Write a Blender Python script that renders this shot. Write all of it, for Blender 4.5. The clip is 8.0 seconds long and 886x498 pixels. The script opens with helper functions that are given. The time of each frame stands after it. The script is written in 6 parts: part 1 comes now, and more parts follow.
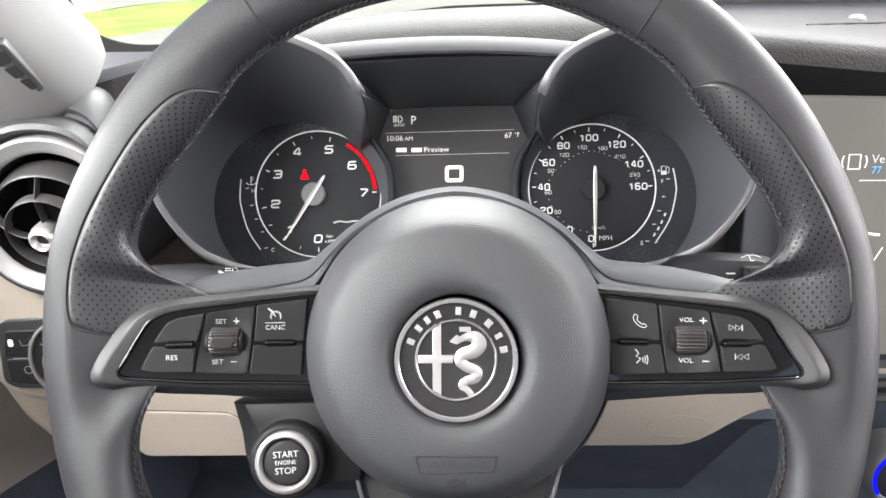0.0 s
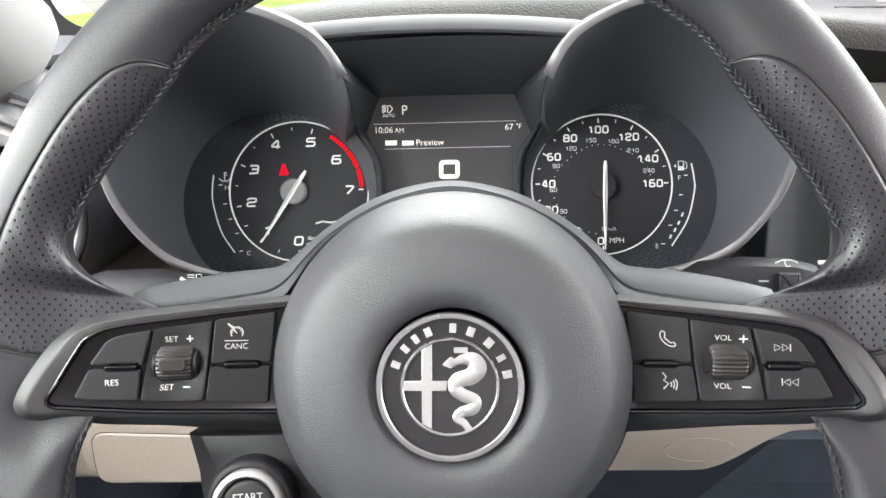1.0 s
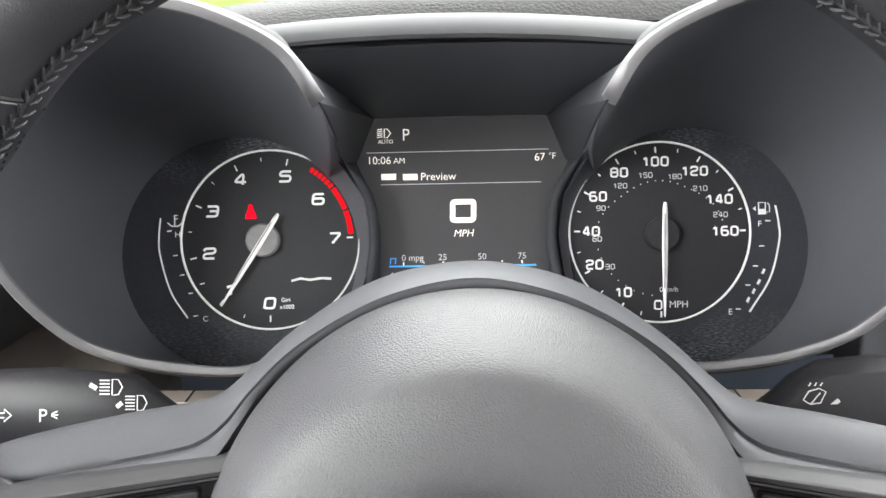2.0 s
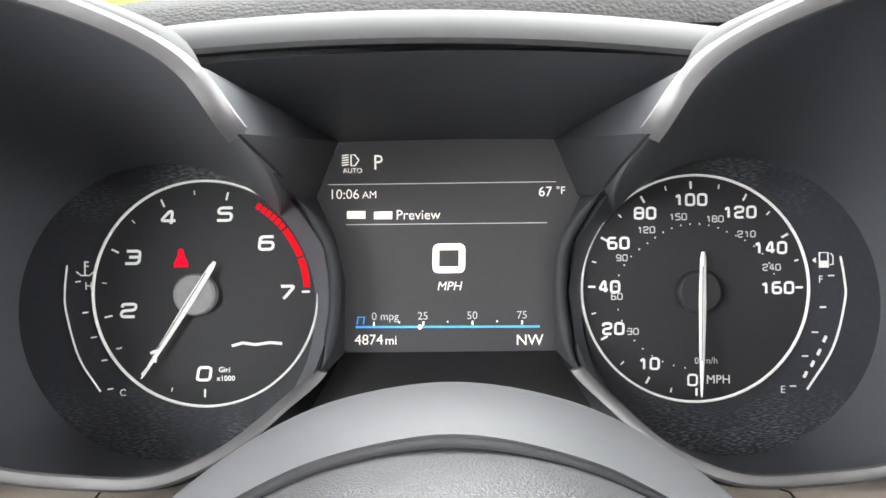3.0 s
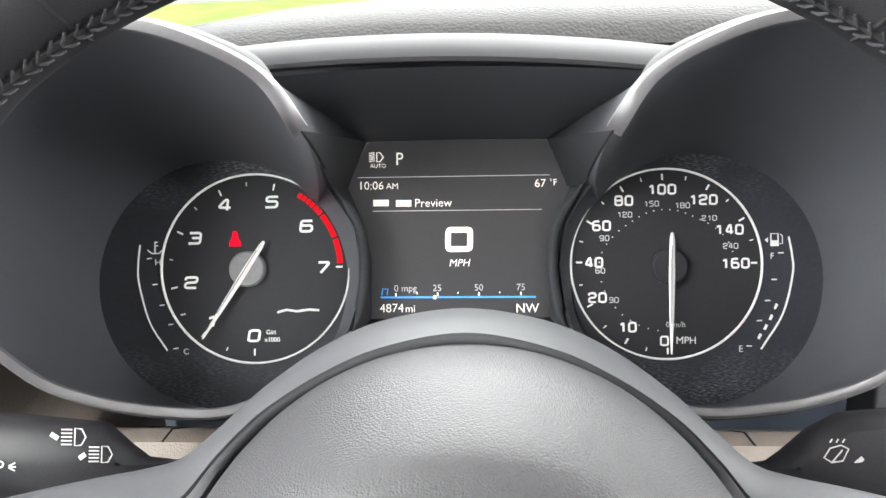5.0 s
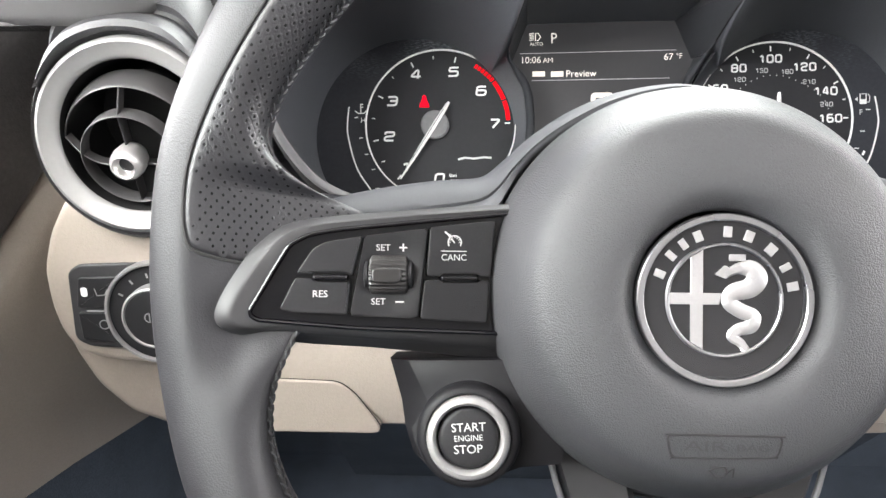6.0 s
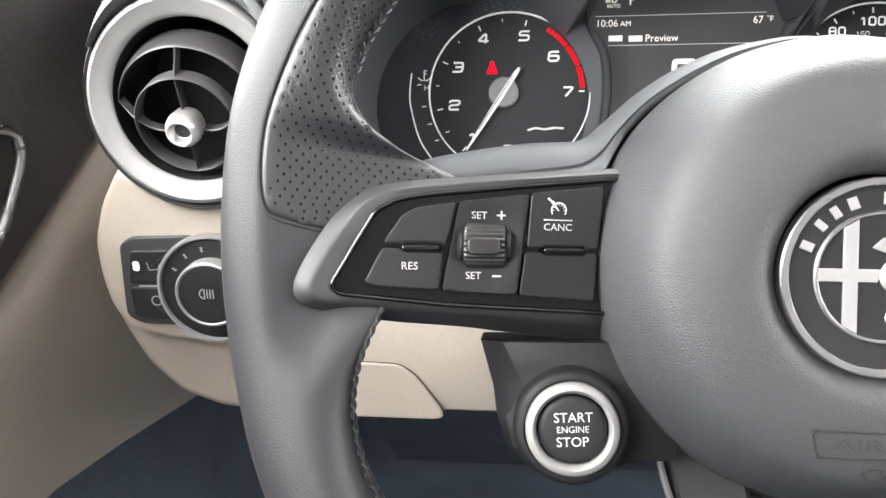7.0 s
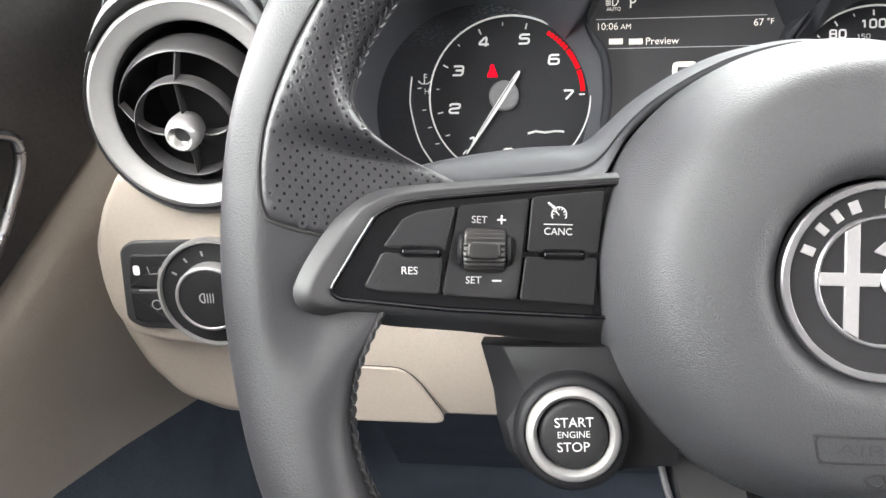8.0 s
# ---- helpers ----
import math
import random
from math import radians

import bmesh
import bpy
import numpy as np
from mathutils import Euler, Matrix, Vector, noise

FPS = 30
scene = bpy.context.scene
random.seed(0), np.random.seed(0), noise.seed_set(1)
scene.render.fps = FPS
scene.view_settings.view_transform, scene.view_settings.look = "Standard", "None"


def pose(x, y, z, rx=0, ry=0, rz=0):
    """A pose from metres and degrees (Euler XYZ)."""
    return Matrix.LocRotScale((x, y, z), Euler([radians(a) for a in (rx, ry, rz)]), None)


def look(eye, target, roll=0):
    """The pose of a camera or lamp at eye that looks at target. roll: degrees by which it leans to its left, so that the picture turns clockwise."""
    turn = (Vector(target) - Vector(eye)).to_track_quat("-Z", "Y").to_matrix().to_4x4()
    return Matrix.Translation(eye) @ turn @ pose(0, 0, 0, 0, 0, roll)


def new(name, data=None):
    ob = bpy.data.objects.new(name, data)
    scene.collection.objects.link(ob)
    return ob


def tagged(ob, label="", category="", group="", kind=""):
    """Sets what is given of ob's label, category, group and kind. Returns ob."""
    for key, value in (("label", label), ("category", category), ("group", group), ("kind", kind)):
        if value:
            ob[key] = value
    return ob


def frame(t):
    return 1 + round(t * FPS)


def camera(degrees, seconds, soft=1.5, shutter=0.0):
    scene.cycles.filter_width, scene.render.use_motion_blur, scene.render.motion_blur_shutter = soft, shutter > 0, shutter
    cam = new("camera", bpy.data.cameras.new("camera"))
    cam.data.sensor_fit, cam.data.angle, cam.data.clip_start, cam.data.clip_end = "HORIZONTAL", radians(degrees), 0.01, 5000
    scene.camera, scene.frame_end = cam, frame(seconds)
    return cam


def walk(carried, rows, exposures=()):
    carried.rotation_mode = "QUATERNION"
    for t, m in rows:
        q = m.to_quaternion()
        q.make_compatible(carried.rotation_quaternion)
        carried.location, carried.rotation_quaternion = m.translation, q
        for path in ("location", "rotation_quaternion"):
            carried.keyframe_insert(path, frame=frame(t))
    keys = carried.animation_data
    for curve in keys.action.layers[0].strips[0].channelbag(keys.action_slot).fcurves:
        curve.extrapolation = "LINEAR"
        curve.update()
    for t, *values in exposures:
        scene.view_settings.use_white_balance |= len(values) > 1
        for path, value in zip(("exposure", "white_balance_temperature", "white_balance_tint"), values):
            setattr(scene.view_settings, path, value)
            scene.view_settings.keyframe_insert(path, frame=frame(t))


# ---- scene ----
# ---- camera ----
cam = camera(62.23, 8.0)
# seconds, eye, yaw, pitch, roll
ROWS = [
    (0, 0.0059, -0.0023, 1.1083, 0.803, -19.054, -0.708),
    (0.5, 0.0071, 0.0031, 1.1046, 0.709, -18.863, -0.661),
    (1, 0.0071, 0.0460, 1.0927, 0.538, -18.918, -0.572),
    (1.5, 0.0004, 0.0966, 1.0897, 0.572, -19.146, -0.585),
    (2, 0.0009, 0.1579, 1.0921, 0.643, -19.316, -0.456),
    (2.2, 0.0024, 0.1810, 1.0917, 0.792, -19.107, -0.451),
    (3.3, 0.0072, 0.2425, 1.0891, 0.057, -19.448, 0.332),
    (3.5, 0.0086, 0.2407, 1.0892, 0.121, -19.306, 0.310),
    (4, 0.0103, 0.2357, 1.0892, 0.353, -18.990, 0.211),
    (4.2, 0.0103, 0.2350, 1.0891, 0.445, -18.804, 0.155),
    (5.3, -0.0033, 0.1285, 1.0972, 1.198, -18.629, -0.338),
    (5.5, -0.0128, 0.0876, 1.0920, 1.840, -18.801, -0.467),
    (5.7, -0.0338, 0.0662, 1.0803, 2.209, -19.193, -0.511),
    (6, -0.0648, 0.0673, 1.0542, 3.261, -19.845, -0.688),
    (6.5, -0.0860, 0.0839, 1.0433, 4.572, -20.483, -0.746),
    (7, -0.0883, 0.0886, 1.0407, 5.614, -20.956, -0.877),
    (7.5, -0.0879, 0.0905, 1.0401, 6.141, -21.182, -1.130),
    (8, -0.0880, 0.0894, 1.0411, 5.712, -20.769, -1.022),
]


def aim(x, y, z, yaw, pitch, roll):
    yaw, pitch = radians(yaw), radians(pitch)
    way = Vector((-math.sin(yaw) * math.cos(pitch), math.cos(yaw) * math.cos(pitch), math.sin(pitch)))
    return look((x, y, z), Vector((x, y, z)) + way, roll)


walk(cam, [(r[0], aim(*r[1:])) for r in ROWS], exposures=[(0, 0.90), (2, 0.85), (3.3, 1.0), (4.2, 1.02), (5.5, 0.92), (6.5, 1.10), (7.5, 1.02), (8, 0.98)])

# ---- daylight ----
SUN_UP, SUN_TURN = 58, 180     # elevation; compass turn, clockwise from ahead (+y)
world = bpy.data.worlds.new("sky")
scene.world = world
world.use_nodes = True
wn = world.node_tree.nodes
sky = wn.new("ShaderNodeTexSky")
sky.sky_type, sky.sun_disc = "NISHITA", False
sky.sun_elevation, sky.sun_rotation = radians(SUN_UP), radians(SUN_TURN)
sky.air_density, sky.dust_density = 1.0, 2.5
world.node_tree.links.new(sky.outputs[0], wn["Background"].inputs[0])
wn["Background"].inputs[1].default_value = 0.15
sun = new("sun", bpy.data.lights.new("sun", "SUN"))
sun.data.energy, sun.data.angle, sun.data.color = 5.0, radians(0.5), (1.0, 0.95, 0.88)
su, st = radians(SUN_UP), radians(SUN_TURN)
sun_at = Vector((math.sin(st) * math.cos(su), math.cos(st) * math.cos(su), math.sin(su)))
sun.matrix_world = look(sun_at * 20, (0, 0, 0))


def window_light(name, eye, target, w, h, power, color=(1.0, 0.965, 0.965)):
    """Sky light that comes in at one window's opening, or the fill added at the rear."""
    l = bpy.data.lights.new(name, "AREA")
    l.shape, l.size, l.size_y, l.energy, l.color = "RECTANGLE", w, h, power, color
    ob = new(name, l)
    ob.matrix_world = look(eye, target)
    return ob


window_light("windscreen_daylight", (0.3, 0.64, 1.335), (0.2, 0.15, 0.9), 1.2, 0.36, 17.0)
window_light("driver_window_daylight", (-0.45, 0.10, 1.24), (0.5, 0.20, 1.20), 0.85, 0.34, 17.5)
window_light("passenger_window_daylight", (1.08, 0.10, 1.22), (0, 0.18, 1.20), 0.70, 0.30, 13.0)
# added fill lamp: the rear wall behind it has no window
window_light("rear_fill_light", (0.36, -1.90, 1.26), (0.1, 0.4, 1.0), 1.1, 0.26, 3.6)


# ---- materials ----
def node_mat(name):
    m = bpy.data.materials.new(name)
    m.use_nodes = True
    return m, m.node_tree.nodes, m.node_tree.links, m.node_tree.nodes["Principled BSDF"]


def mat(name, color, rough=0.5, metal=0.0, grain=0.0, scale=900, kind="noise", vary=0.12, blotch=18.0, rvary=0.06,
        coat=0.0, emit=0.0, spec=0.5, dust=0.0, rub=False):
    """A surface with colour variation at two scales, uneven gloss and a fine relief of `grain` at `scale` per metre."""
    m, n, l, b = node_mat(name)
    b.inputs["Metallic"].default_value = metal
    b.inputs["Specular IOR Level"].default_value = spec
    b.inputs["Coat Weight"].default_value = coat
    b.inputs["Coat Roughness"].default_value = 0.06
    tc = n.new("ShaderNodeTexCoord")
    big = n.new("ShaderNodeTexNoise")
    big.inputs["Scale"].default_value = blotch
    big.inputs["Detail"].default_value = 5
    l.new(tc.outputs["Object"], big.inputs["Vector"])
    fine = n.new("ShaderNodeTexNoise")
    fine.inputs["Scale"].default_value = scale * 0.5
    fine.inputs["Detail"].default_value = 2
    l.new(tc.outputs["Object"], fine.inputs["Vector"])
    mixv = n.new("ShaderNodeMath")
    mixv.operation = "ADD"
    l.new(big.outputs["Fac"], mixv.inputs[0])
    l.new(fine.outputs["Fac"], mixv.inputs[1])
    cr = n.new("ShaderNodeValToRGB")
    lo = [max(0.0, c * (1 - vary)) for c in color]
    hi = [min(1.0, c * (1 + vary)) for c in color]
    cr.color_ramp.elements[0].position, cr.color_ramp.elements[1].position = 0.35, 0.65
    cr.color_ramp.elements[0].color = (*lo, 1)
    cr.color_ramp.elements[1].color = (*hi, 1)
    half = n.new("ShaderNodeMath")
    half.operation = "MULTIPLY"
    half.inputs[1].default_value = 0.5
    l.new(mixv.outputs[0], half.inputs[0])
    l.new(half.outputs[0], cr.inputs[0])
    base = cr.outputs[0]
    if dust:
        dn = n.new("ShaderNodeTexNoise")
        dn.inputs["Scale"].default_value = 1600
        dn.inputs["Detail"].default_value = 3
        dp = n.new("ShaderNodeTexNoise")
        dp.inputs["Scale"].default_value = 30
        l.new(tc.outputs["Object"], dn.inputs["Vector"])
        l.new(tc.outputs["Object"], dp.inputs["Vector"])
        mr = n.new("ShaderNodeMapRange")
        mr.inputs["From Min"].default_value, mr.inputs["From Max"].default_value = 0.58, 0.75
        l.new(dn.outputs["Fac"], mr.inputs["Value"])
        mr2 = n.new("ShaderNodeMapRange")
        mr2.inputs["From Min"].default_value, mr2.inputs["From Max"].default_value = 0.45, 0.7
        mr2.inputs["To Max"].default_value = dust
        l.new(dp.outputs["Fac"], mr2.inputs["Value"])
        mm = n.new("ShaderNodeMath")
        mm.operation = "MULTIPLY"
        l.new(mr.outputs[0], mm.inputs[0])
        l.new(mr2.outputs[0], mm.inputs[1])
        if rub:
            # wiping has left the dust in crescents above and below the dials, in short strokes
            axes = n.new("ShaderNodeSeparateXYZ")
            l.new(tc.outputs["Object"], axes.inputs[0])
            low, high, both, strokes, gain = [n.new("ShaderNodeMapRange") for _ in range(2)] + [n.new("ShaderNodeMath"), n.new("ShaderNodeTexNoise"), n.new("ShaderNodeMath")]
            for node, y0, y1 in ((low, -0.036, -0.058), (high, 0.026, 0.050)):
                node.inputs["From Min"].default_value, node.inputs["From Max"].default_value = y0, y1
                l.new(axes.outputs["Y"], node.inputs["Value"])
            both.operation, gain.operation = "ADD", "MULTIPLY"
            l.new(low.outputs[0], both.inputs[0])
            l.new(high.outputs[0], both.inputs[1])
            turn = n.new("ShaderNodeMapping")
            turn.inputs["Rotation"].default_value = (0, 0, 0.7)
            turn.inputs["Scale"].default_value = (420, 1900, 1)
            l.new(tc.outputs["Object"], turn.inputs["Vector"])
            strokes.inputs["Scale"].default_value, strokes.inputs["Detail"].default_value = 1.0, 4
            l.new(turn.outputs[0], strokes.inputs["Vector"])
            sr = n.new("ShaderNodeMapRange")
            sr.inputs["From Min"].default_value, sr.inputs["From Max"].default_value, sr.inputs["To Max"].default_value = 0.46, 0.80, 0.7
            l.new(strokes.outputs["Fac"], sr.inputs["Value"])
            l.new(sr.outputs[0], gain.inputs[0])
            l.new(both.outputs[0], gain.inputs[1])
            patches = n.new("ShaderNodeMath")
            patches.operation = "MULTIPLY"
            thin = n.new("ShaderNodeMapRange")
            thin.inputs["From Min"].default_value, thin.inputs["From Max"].default_value = 0.35, 0.62
            l.new(dp.outputs["Fac"], thin.inputs["Value"])
            l.new(gain.outputs[0], patches.inputs[0])
            l.new(thin.outputs[0], patches.inputs[1])
            mm = patches
        mx = n.new("ShaderNodeMix")
        mx.data_type = "RGBA"
        l.new(mm.outputs[0], mx.inputs["Factor"])
        l.new(base, mx.inputs["A"])
        mx.inputs["B"].default_value = (0.35, 0.38, 0.42, 1)
        base = mx.outputs["Result"]
    l.new(base, b.inputs["Base Color"])
    mr = n.new("ShaderNodeMapRange")
    mr.inputs["To Min"].default_value = max(0.0, rough - rvary)
    mr.inputs["To Max"].default_value = min(1.0, rough + rvary)
    l.new(big.outputs["Fac"], mr.inputs["Value"])
    l.new(mr.outputs[0], b.inputs["Roughness"])
    if grain:
        if kind == "pebble":
            g = n.new("ShaderNodeTexVoronoi")
            out = g.outputs["Distance"]
        elif kind == "cells":
            g = n.new("ShaderNodeTexVoronoi")
            g.feature = "SMOOTH_F1"
            g.inputs["Smoothness"].default_value = 0.35
            out = g.outputs["Distance"]
        else:
            g = n.new("ShaderNodeTexNoise")
            g.inputs["Detail"].default_value = 2
            out = g.outputs["Fac"]
        g.inputs["Scale"].default_value = scale
        l.new(tc.outputs["Object"], g.inputs["Vector"])
        bp = n.new("ShaderNodeBump")
        bp.invert = kind != "noise"
        bp.inputs["Strength"].default_value = grain
        bp.inputs["Distance"].default_value = 0.0006
        l.new(out, bp.inputs["Height"])
        l.new(bp.outputs[0], b.inputs["Normal"])
    if emit:
        b.inputs["Emission Color"].default_value = (*color, 1)
        b.inputs["Emission Strength"].default_value = emit
    return m


LEATHER = mat("black_smooth_leather", (0.018, 0.018, 0.020), 0.50, grain=0.15, scale=1700, kind="pebble", rvary=0.05, spec=0.35)
PERF = mat("black_perforated_leather", (0.014, 0.014, 0.016), 0.40, grain=0.12, scale=1900, kind="pebble", spec=0.5)
HOLE = mat("perforation_hole", (0.009, 0.009, 0.009), 0.9, spec=0.0)
THREAD = mat("black_thread", (0.020, 0.021, 0.024), 0.6, grain=0.5, scale=3000)
SEAM = mat("leather_seam_gap", (0.008, 0.008, 0.008), 0.8)
HUB = mat("grained_black_plastic", (0.036, 0.037, 0.039), 0.48, grain=0.32, scale=2000, kind="pebble", vary=0.06, spec=0.4)
HOUSING = mat("satin_black_housing", (0.009, 0.009, 0.010), 0.50, grain=0.1, scale=2500, spec=0.2)
BARREL = mat("satin_grey_vent_plastic", (0.040, 0.039, 0.039), 0.42, vary=0.05)
KNOB_SILVER = mat("bright_silver_knob", (0.52, 0.51, 0.50), 0.30, metal=0.7, vary=0.03)
SATIN = mat("satin_charcoal_plastic", (0.021, 0.021, 0.022), 0.56, grain=0.05, scale=2500, vary=0.06)
GLOSS = mat("gloss_black_plastic", (0.003, 0.003, 0.004), 0.05, rvary=0.02, dust=0.03, spec=0.45)
BUTTON = mat("matt_black_button", (0.013, 0.013, 0.014), 0.44, grain=0.2, scale=2500, spec=0.25)
ROLLER = mat("dark_rubber_roller", (0.015, 0.0145, 0.014), 0.34)
CHROME = mat("satin_chrome", (0.40, 0.40, 0.41), 0.28, metal=1.0, vary=0.04, rvary=0.04)
MATTCHROME = mat("matt_silver_trim", (0.19, 0.19, 0.193), 0.56, metal=0.7, vary=0.04, rvary=0.05)
SATIN_SILVER = mat("satin_silver_paint", (0.255, 0.252, 0.248), 0.48, metal=0.45, vary=0.03)
# paler than SATIN: light from above is put into the colour
SPOKE = mat("toplit_spoke_plastic", (0.060, 0.062, 0.066), 0.55, grain=0.05, scale=2500, vary=0.05, spec=0.25)
ENAMEL = mat("black_enamel", (0.012, 0.012, 0.013), 0.22, rvary=0.04)
SILVER = mat("brushed_silver", (0.44, 0.435, 0.435), 0.36, metal=0.8, vary=0.05, scale=3000)
WHITE = mat("white_print", (0.42, 0.42, 0.41), 0.5, vary=0.03)
POD = mat("matt_black_moulding", (0.074, 0.079, 0.088), 0.5, grain=0.2, scale=2200, rvary=0.08)
POD_GREY = mat("charcoal_moulding", (0.034, 0.036, 0.040), 0.6, grain=0.2, scale=2200, spec=0.15)
FACE = mat("gauge_face_black", (0.026, 0.026, 0.029), 0.6, vary=0.05, spec=0.2)
LENS = mat("dusty_black_gauge_lens", (0.034, 0.036, 0.042), 0.35, rvary=0.06, dust=1.0, spec=0.2, rub=True)
GAUGE_WHITE = mat("backlit_white_print", (0.58, 0.58, 0.565), 0.5, emit=0.30, vary=0.02)
GAUGE_DIM = mat("backlit_grey_print", (0.45, 0.45, 0.44), 0.5, emit=0.23, vary=0.02)
DIM_PRINT = mat("dim_grey_print", (0.22, 0.22, 0.22), 0.5, vary=0.02)
GAUGE_RED = mat("backlit_red_print", (0.62, 0.006, 0.012), 0.5, spec=0.0, emit=0.45, vary=0.02)
LED_RED = mat("red_warning_lamp", (0.72, 0.004, 0.016), 0.5, spec=0.0, emit=0.74, vary=0.0)
SCREEN = mat("black_display_glass", (0.036, 0.036, 0.038), 0.3, vary=0.05, rvary=0.04, emit=0.30)
# the grey emission holds the cabin's reflection besides the display's own light
TOUCH = mat("touch_screen_with_reflected_glow", (0.070, 0.068, 0.062), 0.12, vary=0.05, rvary=0.03, spec=0.6, emit=1.1)
LCD_WHITE = mat("display_white_light", (0.80, 0.77, 0.70), 0.5, emit=0.49, vary=0.0)
LCD_GREY = mat("display_grey_light", (0.45, 0.45, 0.45), 0.5, emit=0.41, vary=0.0)
LCD_BLUE = mat("display_blue_light", (0.05, 0.30, 0.75), 0.5, emit=0.49, vary=0.0)
BEIGE = mat("beige_soft_plastic", (0.305, 0.265, 0.226), 0.55, grain=0.25, scale=1100, kind="cells", vary=0.05)
DASH = mat("dark_grey_dash_skin", (0.023, 0.022, 0.022), 0.66, grain=0.5, scale=640, kind="cells", vary=0.12, spec=0.14)
DASH_FINE = mat("dark_grey_soft_plastic", (0.042, 0.042, 0.044), 0.48, grain=0.35, scale=1400, kind="cells")
VISOR = mat("smooth_grey_visor_plastic", (0.026, 0.026, 0.028), 0.6, grain=0.05, scale=2000, vary=0.04, spec=0.12)
PILLAR = mat("light_grey_fabric", (0.135, 0.133, 0.133), 0.85, grain=0.4, scale=2600, vary=0.06)
CARPET = mat("black_carpet", (0.050, 0.064, 0.084), 0.95, grain=0.9, scale=1400, vary=0.3)
DOORDARK = mat("black_door_trim", (0.060, 0.057, 0.056), 0.4, grain=0.25, scale=700, kind="cells", vary=0.2)
SHELL = mat("plain_headliner", (0.66, 0.65, 0.63), 0.9, grain=0.2, scale=900)
CAP_GREY = mat("grey_needle_cap", (0.16, 0.16, 0.165), 0.5)
SEATCLOTH = mat("beige_seat_cloth", (0.150, 0.135, 0.118), 0.9, grain=0.3, scale=900)
STALK = mat("black_stalk_plastic", (0.015, 0.015, 0.017), 0.48, grain=0.15, scale=2200, spec=0.25)
RUBBER = mat("black_rubber", (0.012, 0.012, 0.012), 0.65, spec=0.2)
BLUE_LED = mat("blue_ring_light", (0.002, 0.004, 0.9), 0.4, spec=0.0, emit=0.9, vary=0.0)
LAWN = mat("lawn_green", (0.27, 0.38, 0.075), 0.9, scale=40, blotch=0.8, vary=0.35)
CONCRETE = mat("pale_concrete", (0.30, 0.285, 0.255), 0.85, scale=60, blotch=0.6, vary=0.12)


def glass():
    m = bpy.data.materials.new("window_glass")
    m.use_nodes = True
    n, l = m.node_tree.nodes, m.node_tree.links
    n.remove(n["Principled BSDF"])
    clear, shine, mix = n.new("ShaderNodeBsdfTransparent"), n.new("ShaderNodeBsdfGlossy"), n.new("ShaderNodeMixShader")
    clear.inputs["Color"].default_value = (0.94, 0.97, 0.95, 1)
    shine.inputs["Roughness"].default_value = 0.01
    mix.inputs[0].default_value = 0.03
    l.new(clear.outputs[0], mix.inputs[1])
    l.new(shine.outputs[0], mix.inputs[2])
    l.new(mix.outputs[0], n["Material Output"].inputs["Surface"])
    return m


GLASS = glass()


# ---- mesh helpers ----
def mesh_of(name, bm, material, angle=38):
    me = bpy.data.meshes.new(name)
    bmesh.ops.recalc_face_normals(bm, faces=bm.faces)
    bm.to_mesh(me)
    bm.free()
    me.polygons.foreach_set("use_smooth", [True] * len(me.polygons))
    me.set_sharp_from_angle(angle=radians(angle))
    me.materials.append(material)
    return me


def part(name, bm, material, parent, label="", angle=38):
    ob = new(name, mesh_of(name, bm, material, angle))
    ob.parent = parent
    if label:
        ob["label"] = label
    return ob


def thing(name, m, label, category, group="", kind=""):
    ob = new(name)
    ob.empty_display_size = 0.02
    ob.matrix_world = m
    return tagged(ob, label, category, group, kind)


def solid(name, bm, material, label, category, kind="", angle=38):
    return tagged(new(name, mesh_of(name, bm, material, angle)), label, category, "", kind)


def loft(bm, rings, around=True, along=False, caps=(False, False)):
    """Faces between rings of points of equal length."""
    vs = [[bm.verts.new(p) for p in r] for r in rings]
    n = len(vs[0])
    for i in range(len(vs) if along else len(vs) - 1):
        a, b = vs[i], vs[(i + 1) % len(vs)]
        for j in range(n if around else n - 1):
            k = (j + 1) % n
            bm.faces.new((a[j], a[k], b[k], b[j]))
    if caps[0]:
        bm.faces.new(vs[0])
    if caps[1]:
        bm.faces.new(vs[-1])
    return vs


def revolve(bm, profile, segs=64, centre=(0, 0), start=0.0, stop=360.0):
    """A profile of (radius, z) turned round the local z axis."""
    whole = abs(stop - start) >= 359.9
    rings = []
    for i in range(segs if whole else segs + 1):
        a = radians(start + (stop - start) * i / segs)
        rings.append([(centre[0] + r * math.cos(a), centre[1] + r * math.sin(a), z) for r, z in profile])
    loft(bm, rings, around=False, along=whole)
    bmesh.ops.remove_doubles(bm, verts=bm.verts, dist=1e-7)


def inset(pts, d):
    """The outline moved inwards by d."""
    n = len(pts)
    area = sum(pts[i][0] * pts[(i + 1) % n][1] - pts[(i + 1) % n][0] * pts[i][1] for i in range(n))
    s = 1 if area > 0 else -1
    out = []
    for i in range(n):
        p, q, r = Vector(pts[i - 1]), Vector(pts[i]), Vector(pts[(i + 1) % n])
        a, b = (q - p).normalized(), (r - q).normalized()
        na, nb = Vector((-a.y, a.x)) * s, Vector((-b.y, b.x)) * s
        m = na + nb
        m = m.normalized() if m.length > 1e-6 else na
        k = max(0.35, m.dot(na))
        out.append(tuple(q + m * (d / k)))
    return out


